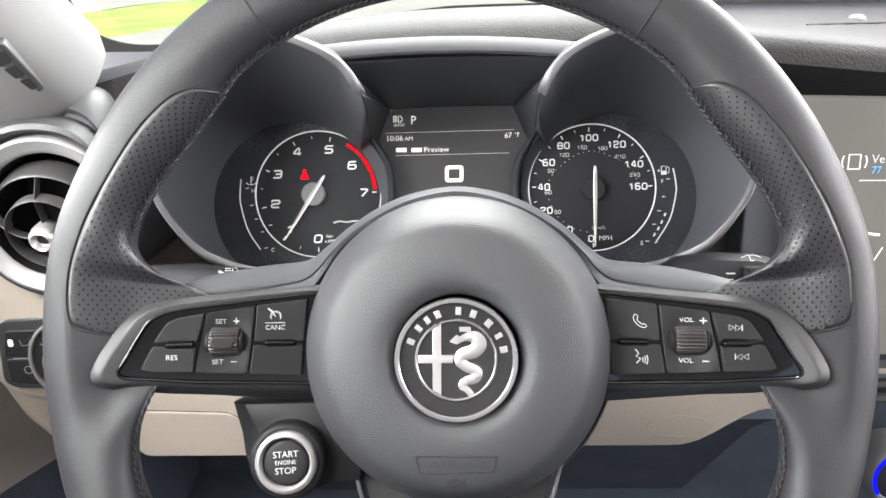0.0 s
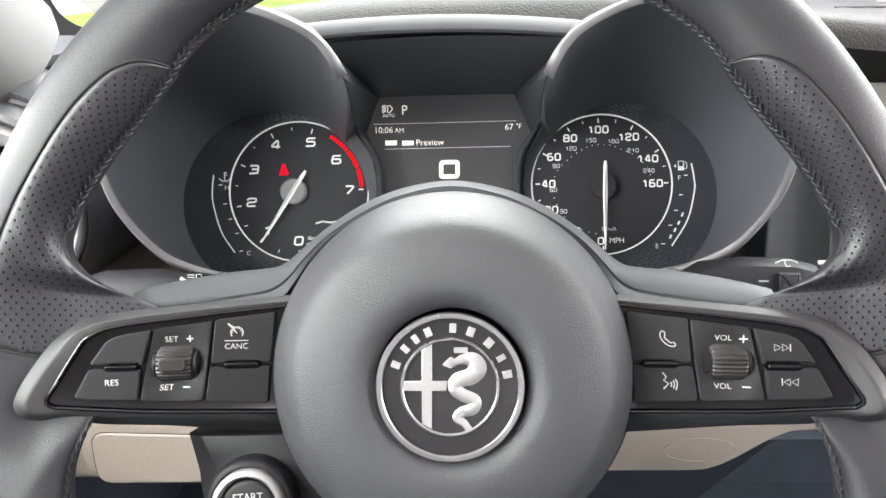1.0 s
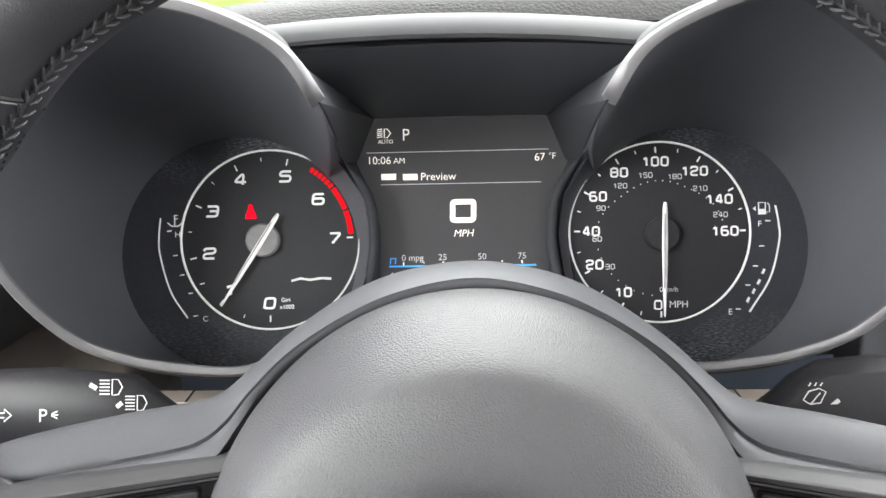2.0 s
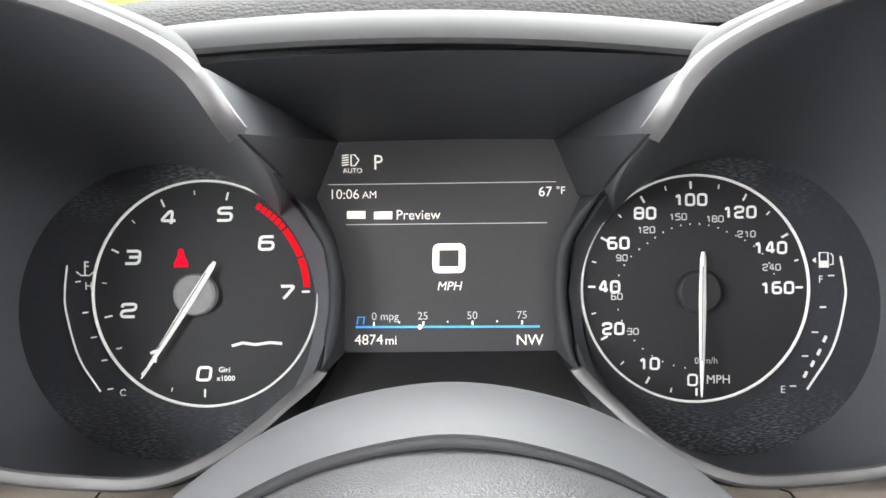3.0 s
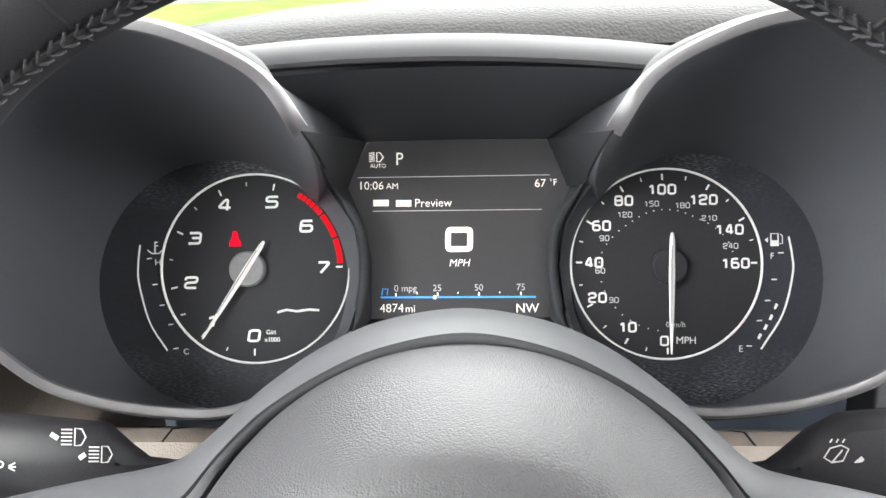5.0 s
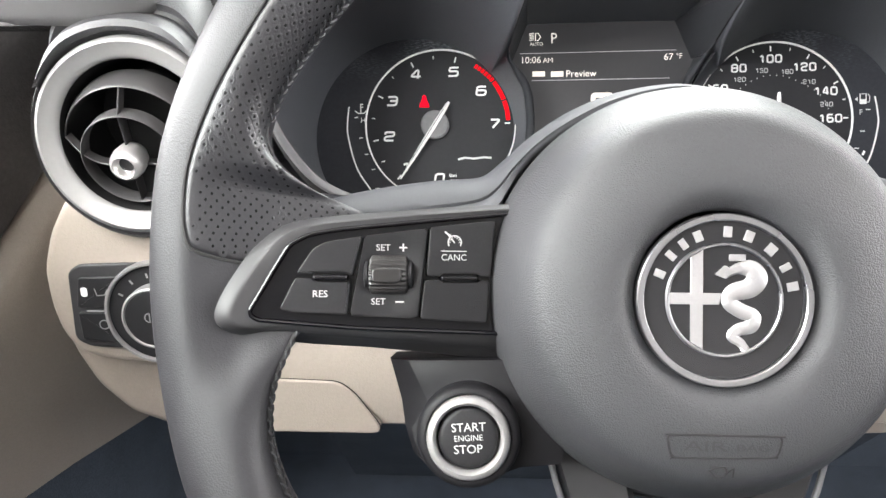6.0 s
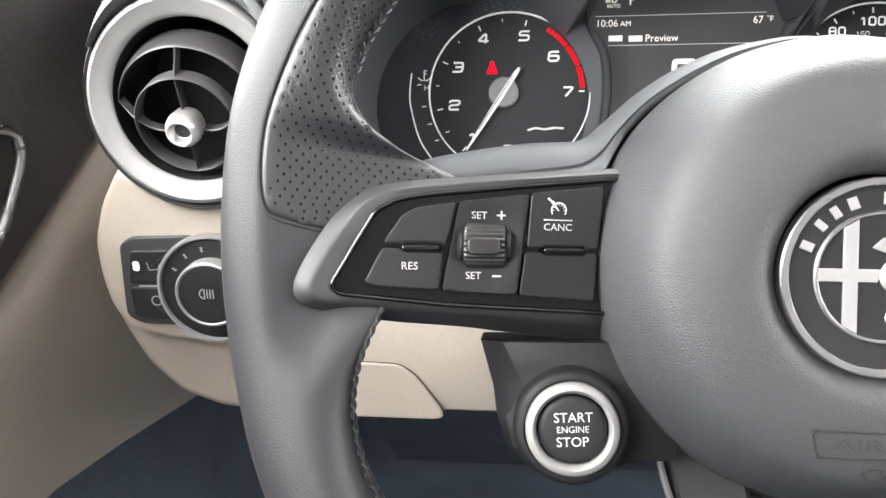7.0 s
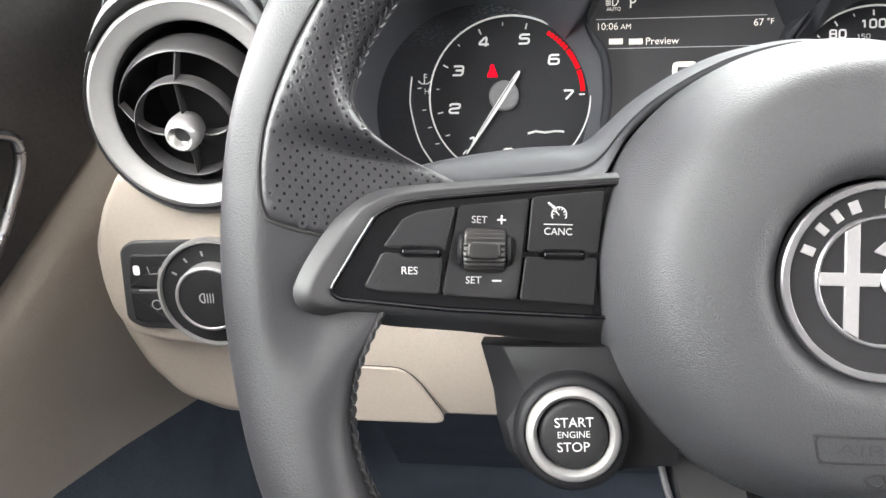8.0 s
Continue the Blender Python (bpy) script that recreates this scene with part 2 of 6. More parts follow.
def rounded(pts, r, n=5):
    """An outline with its corners rounded by about r."""
    out, c = [], len(pts)
    for i in range(c):
        p, q, s = Vector(pts[i - 1]), Vector(pts[i]), Vector(pts[(i + 1) % c])
        a, b = p - q, s - q
        rr = min(r, a.length * 0.45, b.length * 0.45)
        u, v = q + a.normalized() * rr, q + b.normalized() * rr
        for k in range(n + 1):
            t = k / n
            out.append(tuple(u * (1 - t) ** 2 + q * 2 * t * (1 - t) + v * t * t))
    return out


def flat(x, y):
    return 0.0


def slab(bm, pts, z0, z1, bevel=0.0008, zf=flat, steps=3):
    """A plate of that outline from z0 (back) to z1 (front), its front edge rounded, lying on the surface zf."""
    rings = [[(x, y, z0 + zf(x, y)) for x, y in pts]]
    for k in range(steps + 1):
        a = math.pi / 2 * k / steps
        q = inset(pts, bevel * (1 - math.cos(a))) if bevel else pts
        rings.append([(x, y, z1 - bevel + bevel * math.sin(a) + zf(x, y)) for x, y in q])
        if not bevel:
            break
    if bevel:
        rings.append([(x, y, z1 + zf(x, y)) for x, y in inset(pts, bevel * 1.6)])
    loft(bm, rings, caps=(True, True))


def spline(pts, per=8, closed=False):
    """A smooth line through the points."""
    pts = [Vector(p) for p in pts]
    n, out = len(pts), []
    for i in range(n if closed else n - 1):
        p1, p2 = pts[i], pts[(i + 1) % n]
        p0 = pts[i - 1] if (closed or i > 0) else p1 * 2 - p2
        p3 = pts[(i + 2) % n] if (closed or i + 2 < n) else p2 * 2 - p1
        for k in range(per):
            t = k / per
            out.append(0.5 * ((2 * p1) + (p2 - p0) * t + (2 * p0 - 5 * p1 + 4 * p2 - p3) * t * t + (3 * p1 - p0 - 3 * p2 + p3) * t ** 3))
    if not closed:
        out.append(pts[-1])
    return out


def tube(bm, pts, r, segs=10, closed=False, up=(0, 0, 1), flat_by=1.0, caps=True):
    """A round or flattened bar along the points; r may be a function of the place along it from 0 to 1."""
    pts = [Vector(p) for p in pts]
    n, rings, up = len(pts), [], Vector(up)
    for i, p in enumerate(pts):
        a = pts[i - 1] if (closed or i) else p
        b = pts[(i + 1) % n] if (closed or i + 1 < n) else p
        d = (b - a).normalized()
        s = d.cross(up)
        s = s.normalized() if s.length > 1e-6 else Vector((1, 0, 0))
        w = s.cross(d)
        rad = r(i / max(1, n - 1)) if callable(r) else r
        rings.append([p + s * (math.cos(2 * math.pi * k / segs) * rad) + w * (math.sin(2 * math.pi * k / segs) * rad * flat_by) for k in range(segs)])
    loft(bm, rings, along=closed, caps=(caps and not closed, caps and not closed))


def stroke(bm, pts, width, zf, off, closed=False):
    """A printed line of that width on the surface zf."""
    pts = [Vector(p[:2]) for p in pts]
    n, rings = len(pts), []
    for i, p in enumerate(pts):
        a = pts[i - 1] if (closed or i) else p
        b = pts[(i + 1) % n] if (closed or i + 1 < n) else p
        d = (b - a).normalized()
        s = Vector((-d.y, d.x)) * (width / 2)
        rings.append([(q.x, q.y, zf(q.x, q.y) + off) for q in (p + s, p - s)])
    loft(bm, rings, around=False, along=closed)


def patch(bm, pts, zf, off):
    """A printed filled outline on the surface zf."""
    bm.faces.new([bm.verts.new((x, y, zf(x, y) + off)) for x, y in pts])


def arc(cx, cy, r, a0, a1, n=24):
    return [(cx + r * math.cos(radians(a0 + (a1 - a0) * i / n)), cy + r * math.sin(radians(a0 + (a1 - a0) * i / n))) for i in range(n + 1)]


def lettering(bm, text, x, y, height, zf=flat, off=0.0004, wide=1.0, turn=0.0, slant=0.0, bold=0.0):
    """Printed words in the built-in font, capitals `height` high, centred on (x, y) of the surface zf."""
    cu = bpy.data.curves.new("words", "FONT")
    cu.body, cu.align_x, cu.align_y, cu.size = text, "CENTER", "CENTER", 1.0
    cu.resolution_u, cu.fill_mode, cu.offset, cu.shear = 3, "FRONT", bold, slant
    ob = bpy.data.objects.new("words", cu)
    scene.collection.objects.link(ob)
    bpy.context.view_layer.update()
    me = bpy.data.meshes.new_from_object(ob.evaluated_get(bpy.context.evaluated_depsgraph_get()))
    k, c, s = height / 0.70, math.cos(radians(turn)), math.sin(radians(turn))
    vs = []
    for v in me.vertices:
        u, w = v.co.x * k * wide, v.co.y * k
        px, py = x + u * c - w * s, y + u * s + w * c
        vs.append(bm.verts.new((px, py, zf(px, py) + off)))
    for f in me.polygons:
        try:
            bm.faces.new([vs[i] for i in f.vertices])
        except ValueError:
            pass
    bpy.data.objects.remove(ob)
    bpy.data.curves.remove(cu)
    bpy.data.meshes.remove(me)


def words(name, text, x, y, height, parent, material, **kw):
    bm = bmesh.new()
    lettering(bm, text, x, y, height, **kw)
    return part(name, bm, material, parent)


def smooth(a, b, x):
    """0 at a, 1 at b, smooth between; b may lie below a."""
    t = min(1.0, max(0.0, (x - a) / (b - a)))
    return t * t * (3 - 2 * t)


def curve_at(table, x):
    """A value on the smooth curve through the rows (x, y) of a table."""
    n = len(table)
    if x <= table[0][0]:
        return table[0][1]
    if x >= table[-1][0]:
        return table[-1][1]
    i = next(k for k in range(n - 1) if x <= table[k + 1][0])
    (x0, y0), (x1, y1) = table[i], table[i + 1]

    def rise(k):
        p, q = table[max(0, k - 1)], table[min(n - 1, k + 1)]
        return (q[1] - p[1]) / (q[0] - p[0])
    h = x1 - x0
    t = (x - x0) / h
    return ((2 * t ** 3 - 3 * t * t + 1) * y0 + (t ** 3 - 2 * t * t + t) * h * rise(i)
            + (3 * t * t - 2 * t ** 3) * y1 + (t ** 3 - t * t) * h * rise(i + 1))


def prints(name, bm, material, parent, gap=0.0011, label=""):
    """Parts from a mesh of prints: what lies closer together than the gap is one word or sign."""
    bm.verts.index_update()
    owner = list(range(len(bm.verts)))

    def root(i):
        while owner[i] != i:
            owner[i] = owner[owner[i]]
            i = owner[i]
        return i
    for e in bm.edges:
        owner[root(e.verts[0].index)] = root(e.verts[1].index)
    boxes = {}
    for v in bm.verts:
        q = boxes.setdefault(root(v.index), [v.co.x, v.co.x, v.co.y, v.co.y])
        q[0], q[1], q[2], q[3] = min(q[0], v.co.x), max(q[1], v.co.x), min(q[2], v.co.y), max(q[3], v.co.y)
    keys = list(boxes)
    for i, p in enumerate(keys):
        for q in keys[:i]:
            s, t = boxes[p], boxes[q]
            if max(s[0] - t[1], t[0] - s[1], s[2] - t[3], t[2] - s[3]) < gap:
                owner[root(p)] = root(q)
    groups = {}
    for f in bm.faces:
        groups.setdefault(root(f.verts[0].index), []).append([v.co.copy() for v in f.verts])
    bm.free()
    for faces in groups.values():
        one = bmesh.new()
        for f in faces:
            one.faces.new([one.verts.new(p) for p in f])
        bmesh.ops.remove_doubles(one, verts=one.verts, dist=1e-7)
        part(name, one, material, parent, label)


# ---- outside: ground, lawn, kerb ----
def ground_height(x, y):
    return 3.6 * smooth(14, 70, y) + 0.12 * smooth(10.2, 10.6, y)


bm = bmesh.new()
ys = [-400, -60, -20, 0, 5, 10.2, 10.6, 13, 16, 20, 25, 30, 36, 44, 52, 60, 90, 200, 900]
xs = [-900, -200, -60, -20, -8, 0, 8, 20, 60, 200, 900]
loft(bm, [[(x, y, ground_height(x, y) - 0.02) for x in xs] for y in ys], around=False)
solid("ground", bm, LAWN, "mown green lawn rising gently ahead of the car", "lawn", "structure")
EDGE_OF_ROAD = [(-60, 14), (-16, 15.5), (-9.2, 16.8), (-8.3, 20.5), (-7.9, 24.5), (-6, 31), (0, 36), (60, 48)]
EDGE_OF_STREET = [(-60, 24), (-14, 26.2), (-13.2, 27.2), (-12.5, 30.8), (-9.9, 32.8), (0, 37), (60, 49)]
XS = [-60, -40, -25, -19, -16] + [-15 + 0.25 * k for k in range(41)] + [-3, 0, 6, 15, 30, 60]
bm = bmesh.new()
rows = []
for k in range(41):
    at = [(x, -40 + (curve_at(EDGE_OF_ROAD, x) + 40) * k / 40) for x in XS]
    rows.append([(x, y, ground_height(x, y) + 0.004) for x, y in at])
loft(bm, rows, around=False)
solid("road", bm, CONCRETE, "pale sunlit concrete parking surface under the car", "road", "structure")
bm = bmesh.new()
rows = []
for d in (0, 2, 4, 7, 11, 16, 24, 40, 90):
    at = [(x, curve_at(EDGE_OF_STREET, x) + d) for x in XS]
    rows.append([(x, y, ground_height(x, y) + 0.004) for x, y in at])
loft(bm, rows, around=False)
solid("pavement", bm, CONCRETE, "pale concrete street beyond the lawn", "pavement", "structure")

# ---- cabin shell ----
SIDE = 0.70          # half the cabin's width
MID = 0.36           # the car's middle, to the right of the wheel
LEFT, RIGHT = MID - SIDE - 0.06, MID + SIDE


def box(bm, x0, x1, y0, y1, z0, z1):
    loft(bm, [[(x0, y0, z), (x1, y0, z), (x1, y1, z), (x0, y1, z)] for z in (z0, z1)], caps=(True, True))


bm = bmesh.new()
rings = []
for y, z in ((0.42, 1.395), (0.30, 1.43), (0.0, 1.46), (-0.8, 1.47), (-1.6, 1.43), (-1.85, 1.38)):
    row = [(x, y, z - 0.06 * ((x - MID) / SIDE) ** 4) for x in [LEFT + (RIGHT - LEFT) * i / 10 for i in range(11)]]
    rings.append(row + [(x, y, zz + 0.03) for x, y, zz in reversed(row)])
loft(bm, rings, caps=(True, True))
solid("ceiling", bm, SHELL, "plain light grey cloth headliner", "ceiling", "structure")
bm = bmesh.new()
loft(bm, [[(LEFT - 0.1, y, 0.42), (RIGHT + 0.1, y, 0.42), (RIGHT + 0.1, y, 0.38), (LEFT - 0.1, y, 0.38)] for y in (-2.2, 1.3)], caps=(True, True))
solid("floor", bm, CARPET, "black carpet in the dark footwell", "floor", "structure")
# unseen wall, carried up to the roof to shut out light from behind
bm = bmesh.new()
box(bm, LEFT, RIGHT, -2.02, -1.98, 0.42, 1.44)
solid("wall_rear", bm, SEATCLOTH, "plain unseen beige wall that shuts out light behind the cabin", "wall", "structure")
# unseen partition, added to keep rear light off the lower dash
bm = bmesh.new()
box(bm, LEFT, RIGHT, -0.86, -0.80, 0.42, 1.14)
solid("wall_light_block", bm, SEATCLOTH, "unseen beige partition added to block light from behind", "wall", "structure")
bm = bmesh.new()
box(bm, RIGHT, RIGHT + 0.05, -2.0, 0.85, 0.42, 1.04)
solid("wall_right", bm, DOORDARK, "plain dark door trim on the passenger side", "wall", "structure")
bm = bmesh.new()
box(bm, LEFT, RIGHT, 0.95, 1.0, 0.42, 1.02)
solid("wall_front", bm, CARPET, "plain black bulkhead ahead of the footwell", "wall", "structure")
bm = bmesh.new()
for x0, x1 in ((LEFT - 0.02, LEFT + 0.05), (RIGHT - 0.03, RIGHT + 0.04)):
    for y0, y1 in ((-0.78, -0.66), (-2.0, -1.75)):
        box(bm, x0, x1, y0, y1, 1.0, 1.44)
solid("trim", bm, SHELL, "plain grey cloth door pillars", "pillar", "structure")

# windscreen
bm = bmesh.new()
rings = []
for t in range(7):
    y, z = 1.12 - 0.70 * t / 6, 1.06 + 0.335 * t / 6
    row = [(LEFT - 0.02 + (RIGHT - LEFT + 0.04) * i / 12, y - 0.10 * ((i - 6) / 6) ** 2, z) for i in range(13)]
    rings.append(row)
loft(bm, rings, around=False)
ws = solid("window_1", bm, GLASS, "clear sloping windscreen over the dashboard", "windscreen", "structure")
sm = ws.modifiers.new("pane", "SOLIDIFY")
sm.thickness = 0.004
ws.visible_shadow = False

# black border along the foot of the windscreen
bm = bmesh.new()
tops = [(-0.50, 1.25), (-0.46, 1.150), (-0.4325, 1.0900), (-0.424, 1.0768), (-0.4133, 1.0685), (-0.3953, 1.0610), (-0.3735, 1.0568), (-0.345, 1.0560), (-0.28, 1.0575), (-0.18, 1.066), (-0.05, 1.090), (0.15, 1.0985), (1.05, 1.0985)]
loft(bm, [[(x, 0.90, 0.98), (x, 0.90, z), (x, 0.904, z + 0.001), (x, 0.906, 0.98)] for x, z in [(p.x, p.y) for p in spline([Vector((*q, 0)) for q in tops], 4)]], caps=(True, True))
solid("trim_windscreen", bm, RUBBER, "black border along the windscreen's foot", "trim", "structure")

# A pillar, covered in cloth, with the door-side vent in it
pillar = thing("pillar_trim", Matrix(), "light grey cloth windscreen pillar trim beside the dashboard", "pillar trim", kind="structure")
bm = bmesh.new()
rings = []
for k, size in ((-0.025, 0.50), (-0.018, 0.78), (-0.004, 0.94), (0.015, 1), (0.1, 1), (0.3, 1), (0.5, 1), (0.75, 1), (1, 1)):
    base = Vector((-0.272, 0.470, 1.064)).lerp(Vector((-0.432, 0.20, 1.42)), k)
    w, d = (0.058 - 0.008 * k) * size, 0.05 * size
    ring = []
    for a in range(20):
        c, s = math.cos(2 * math.pi * a / 20), math.sin(2 * math.pi * a / 20)
        q = 0.62
        ring.append(base + Vector((w * abs(c) ** q * (1 if c > 0 else -1), 0.75 * d * abs(s) ** q * (1 if s > 0 else -1), 0.55 * d * abs(s) ** q * (1 if s > 0 else -1))))
    rings.append(ring)
loft(bm, rings, caps=(True, True))
part("cloth_cover", bm, PILLAR, pillar)
face = Vector((0.3025, -0.801, -0.5167)).normalized()
rise = Vector((-0.103, -0.27, 0.356))
rise = (rise - face * rise.dot(face)).normalized()
across = rise.cross(face)
PG = Matrix.Translation(Vector((-0.2335, 0.4115, 1.0735)) - rise * 0.004 - across * 0.006 - face * 0.007) @ Matrix((across, rise, face)).transposed().to_4x4()
bm = bmesh.new()
slab(bm, rounded([(-0.007, -0.018), (0.007, -0.018), (0.007, 0.018), (-0.007, 0.018)], 0.004), -0.01, 0.002, 0.001)
pg = part("speaker_grille", bm, DASH_FINE, pillar, "grey slotted outlet in the pillar")
pg.matrix_local = PG
for k in range(3):
    bm = bmesh.new()
    slab(bm, rounded([(-0.004, -0.0145 + 0.010 * k), (0.004, -0.0145 + 0.010 * k), (0.004, -0.0065 + 0.010 * k), (-0.004, -0.0065 + 0.010 * k)], 0.0015), 0.0, 0.0026, 0.0003)
    part("slot", bm, SEAM, pg)

# ---- dashboard ----
dash = thing("dashboard", Matrix(), "dark grey and beige soft dashboard under the windscreen", "dashboard", kind="structure")


def pad_top(x):
    """Height of the dash top's crest along the car."""
    return curve_at([(-0.34, 1.040), (-0.26, 1.058), (-0.18, 1.076), (-0.08, 1.0915), (0.0, 1.0985), (0.25, 1.102), (1.1, 1.100)], x)


bm = bmesh.new()
rings = []
for i in range(65):
    x = -0.33 + 1.40 * i / 64
    over = smooth(0.165, 0.20, x)         # right of the instruments the pad ends in a brow
    left = smooth(0.140, 0.240, -x)
    front = 0.488 - 0.03 * left
    h = pad_top(x)
    z0 = 1.0800 - 0.012 * smooth(0.06, 0.18, -x) - 0.032 * left
    low = smooth(0.13, 0.19, -x)          # towards the pillar its front turns over sooner
    hood = [(front + 0.05, z0 - 0.004), (front + 0.004, z0 - 0.003), (front, z0), (front + 0.008, z0 + (h - z0) * (0.4 + 0.25 * low)), (front + 0.03, z0 + (h - z0) * (0.72 + 0.12 * low)),
            (front + 0.07, z0 + (h - z0) * (0.92 + 0.03 * low)), (front + 0.12, h), (0.70, h - 0.002), (0.85, h - 0.012), (1.02, h - 0.03), (1.06, h - 0.08)]
    e = 1.0670 - 0.095 * min(0.25, max(0.0, x - 0.196))
    brow = [(0.528, e - 0.024), (0.482, e - 0.003), (0.478, e), (0.4795, e + 0.008), (0.484, e + 0.0140), (0.494, e + 0.0170),
            (0.54, e + 0.0190), (0.70, 1.0915), (0.85, 1.0955), (1.02, 1.085), (1.06, 1.03)]
    rings.append([(x, a + (c - a) * over, b + (d - b) * over) for (a, b), (c, d) in zip(hood, brow)])
loft(bm, rings, around=False)
part("dash_pad", bm, DASH, dash, "dark grey grained dash top skin")

# moulded seam and sensor dome in the dash top on the passenger side
bm = bmesh.new()
tube(bm, spline([(0.285, 0.602, 1.0832), (0.33, 0.620, 1.0832), (0.38, 0.634, 1.0828), (0.50, 0.655, 1.0800), (0.80, 0.690, 1.0830)], 8), 0.0009, 6)
part("dash_seam", bm, SEAM, dash, "moulded seam in the dash top")
bm = bmesh.new()
revolve(bm, [(0.0080, -0.004), (0.0078, 0.0006), (0.0066, 0.0026), (0.0040, 0.0040), (0.0001, 0.0044)], 32)
part("sensor_dome", bm, DASH_FINE, dash, "small grey sensor dome on the dash top").matrix_local = pose(0.349, 0.6514, 1.0852)

# smooth visor strip over the instruments
bm = bmesh.new()
rings = []
for i in range(41):
    u = -1 + i / 20
    x, dz = 0.006 + 0.108 * u, -0.0076 * u * u
    rings.append([(x, y, z + dz) for y, z in ((0.505, 1.0815), (0.490, 1.0836), (0.477, 1.0838), (0.466, 1.0822), (0.4590, 1.0793), (0.4562, 1.0768), (0.4560, 1.0752), (0.4582, 1.0742), (0.508, 1.0752))])
loft(bm, rings, caps=(True, True))
part("visor_strip", bm, VISOR, dash, "smooth grey visor strip over the instruments")

# beige fascia below the instruments
bm = bmesh.new()
prof = [(0.530, 0.874), (0.512, 0.884), (0.496, 0.8940), (0.482, 0.9035), (0.469, 0.9110), (0.457, 0.9120), (0.441, 0.892), (0.4330, 0.868), (0.4308, 0.844), (0.4312, 0.826), (0.4345, 0.8130), (0.443, 0.8068), (0.485, 0.804)]
rings = []
for i in range(49):
    x = -0.222 + 0.464 * i / 48
    e = 1 - smooth(-0.222, -0.205, x)
    lift = 0.029 * smooth(0.160, 0.222, x)
    rings.append([(x, y + 0.004 * e * e, z + (lift * smooth(0.865, 0.82, z))) for y, z in prof])
loft(bm, rings, around=False)
part("lower_fascia", bm, BEIGE, dash, "beige soft plastic lower fascia")
for x in (-0.1235, 0.1365):
    bm = bmesh.new()
    tube(bm, [(x, y, z) for y, z in prof[:6]], 0.0005, 6)
    part("fascia_seam", bm, SEAM, dash)
# flap in the fascia
bm = bmesh.new()
flap = rounded([(-0.212, 0.8088), (-0.1195, 0.8092), (-0.1368, 0.8355), (-0.1455, 0.8428), (-0.212, 0.8450)], 0.010)
slab(bm, flap, -0.004, 0.0016, 0.0012)
fl = part("storage_flap", bm, BEIGE, dash, "beige storage flap edge")
fl.matrix_local = Matrix(((1, 0, 0, 0), (0, 0, -1, 0.4304), (0, 1, 0, 0), (0, 0, 0, 1)))
bm = bmesh.new()
stroke(bm, [Vector(p) for p in flap], 0.0011, flat, 0.0, closed=True)
gp = part("flap_gap", bm, SEAM, dash)
gp.matrix_local = Matrix(((1, 0, 0, 0), (0, 0, -1, 0.4299), (0, 1, 0, 0), (0, 0, 0, 1)))
# moulded oval in the fascia to the right of the column
bm = bmesh.new()
tube(bm, [(0.1587 + 0.0215 * math.cos(2 * math.pi * i / 40), 0.4309, 0.830 + 0.0082 * math.sin(2 * math.pi * i / 40)) for i in range(40)], 0.0003, 8, closed=True, up=(0, 1, 0))
part("moulded_oval", bm, BEIGE, dash)
# black underside of the dashboard and knee space
bm = bmesh.new()
loft(bm, [[(x, 0.480, 0.8045), (x, 0.52, 0.795), (x, 0.63, 0.70), (x, 0.80, 0.50)] for x in (-0.215, 0.0, 0.30)], around=False)
part("knee_panel", bm, CARPET, dash, "black knee panel in shade")

# black filler between the fascia, the pods and the vent
bm = bmesh.new()
loft(bm, [[(x, 0.545, 0.890), (x, 0.560, 0.94), (x, 0.570, 0.99), (x, 0.575, 1.03), (x, 0.58, 1.07)] for x in [-0.30 + 0.60 * i / 24 for i in range(25)]], around=False)
part("backing_panel", bm, POD, dash, "matt black panel behind the pods")

# end of the dashboard round the outer vent
VC = Vector((-0.2406, 0.4265, 0.9832))
VM = Matrix.Translation(VC) @ pose(0, 0, 0, 90 - 3, 0, 2.7)
VS = VM @ Matrix.Scale(1.068, 4)
bm = bmesh.new()
rings = []
for z, k in ((-0.004, 0.98), (0.001, 1.02), (-0.004, 1.075), (-0.020, 1.11), (-0.050, 1.14), (-0.100, 1.16)):
    ring = []
    for i in range(48):
        a = 2 * math.pi * i / 48
        c, s = math.cos(a), math.sin(a)
        r = 0.0472 * k
        ring.append((r * c, r * s, z))
    rings.append(ring)
loft(bm, rings)
p = part("vent_cowl", bm, DASH_FINE, dash, "dark grey cowl round the outer air vent")
p.matrix_local = VS
bm = bmesh.new()
rings = []
for i in range(41):
    a = radians(38 + 112 * i / 40)
    k = 0.15 + 0.85 * smooth(0, 12, i) * smooth(40, 28, i)
    rings.append([((0.0475 + (r - 0.0475) * k) * math.cos(a), (0.0475 + (r - 0.0475) * k) * math.sin(a), z) for r, z in ((0.0475, -0.006), (0.0485, 0.003), (0.0505, 0.0062), (0.0535, 0.0050), (0.0560, -0.002), (0.0570, -0.010), (0.0590, -0.011), (0.0620, -0.008), (0.0665, -0.012), (0.0720, -0.022), (0.0760, -0.050), (0.0770, -0.120))])
loft(bm, rings, around=False)
p = part("vent_hood", bm, DASH_FINE, dash, "dark grey hood over the outer air vent")
p.matrix_local = VS


def block(name, outline, steps, label):
    """A soft-edged beige block: the outline drawn in by steps of (depth, inset)."""
    bm = bmesh.new()
    loft(bm, [[(x, y + 0.02 * (0.92 - z), z) for x, z in inset(outline, k)] for y, k in steps], caps=(True, False))
    return part(name, bm, BEIGE, dash, label)


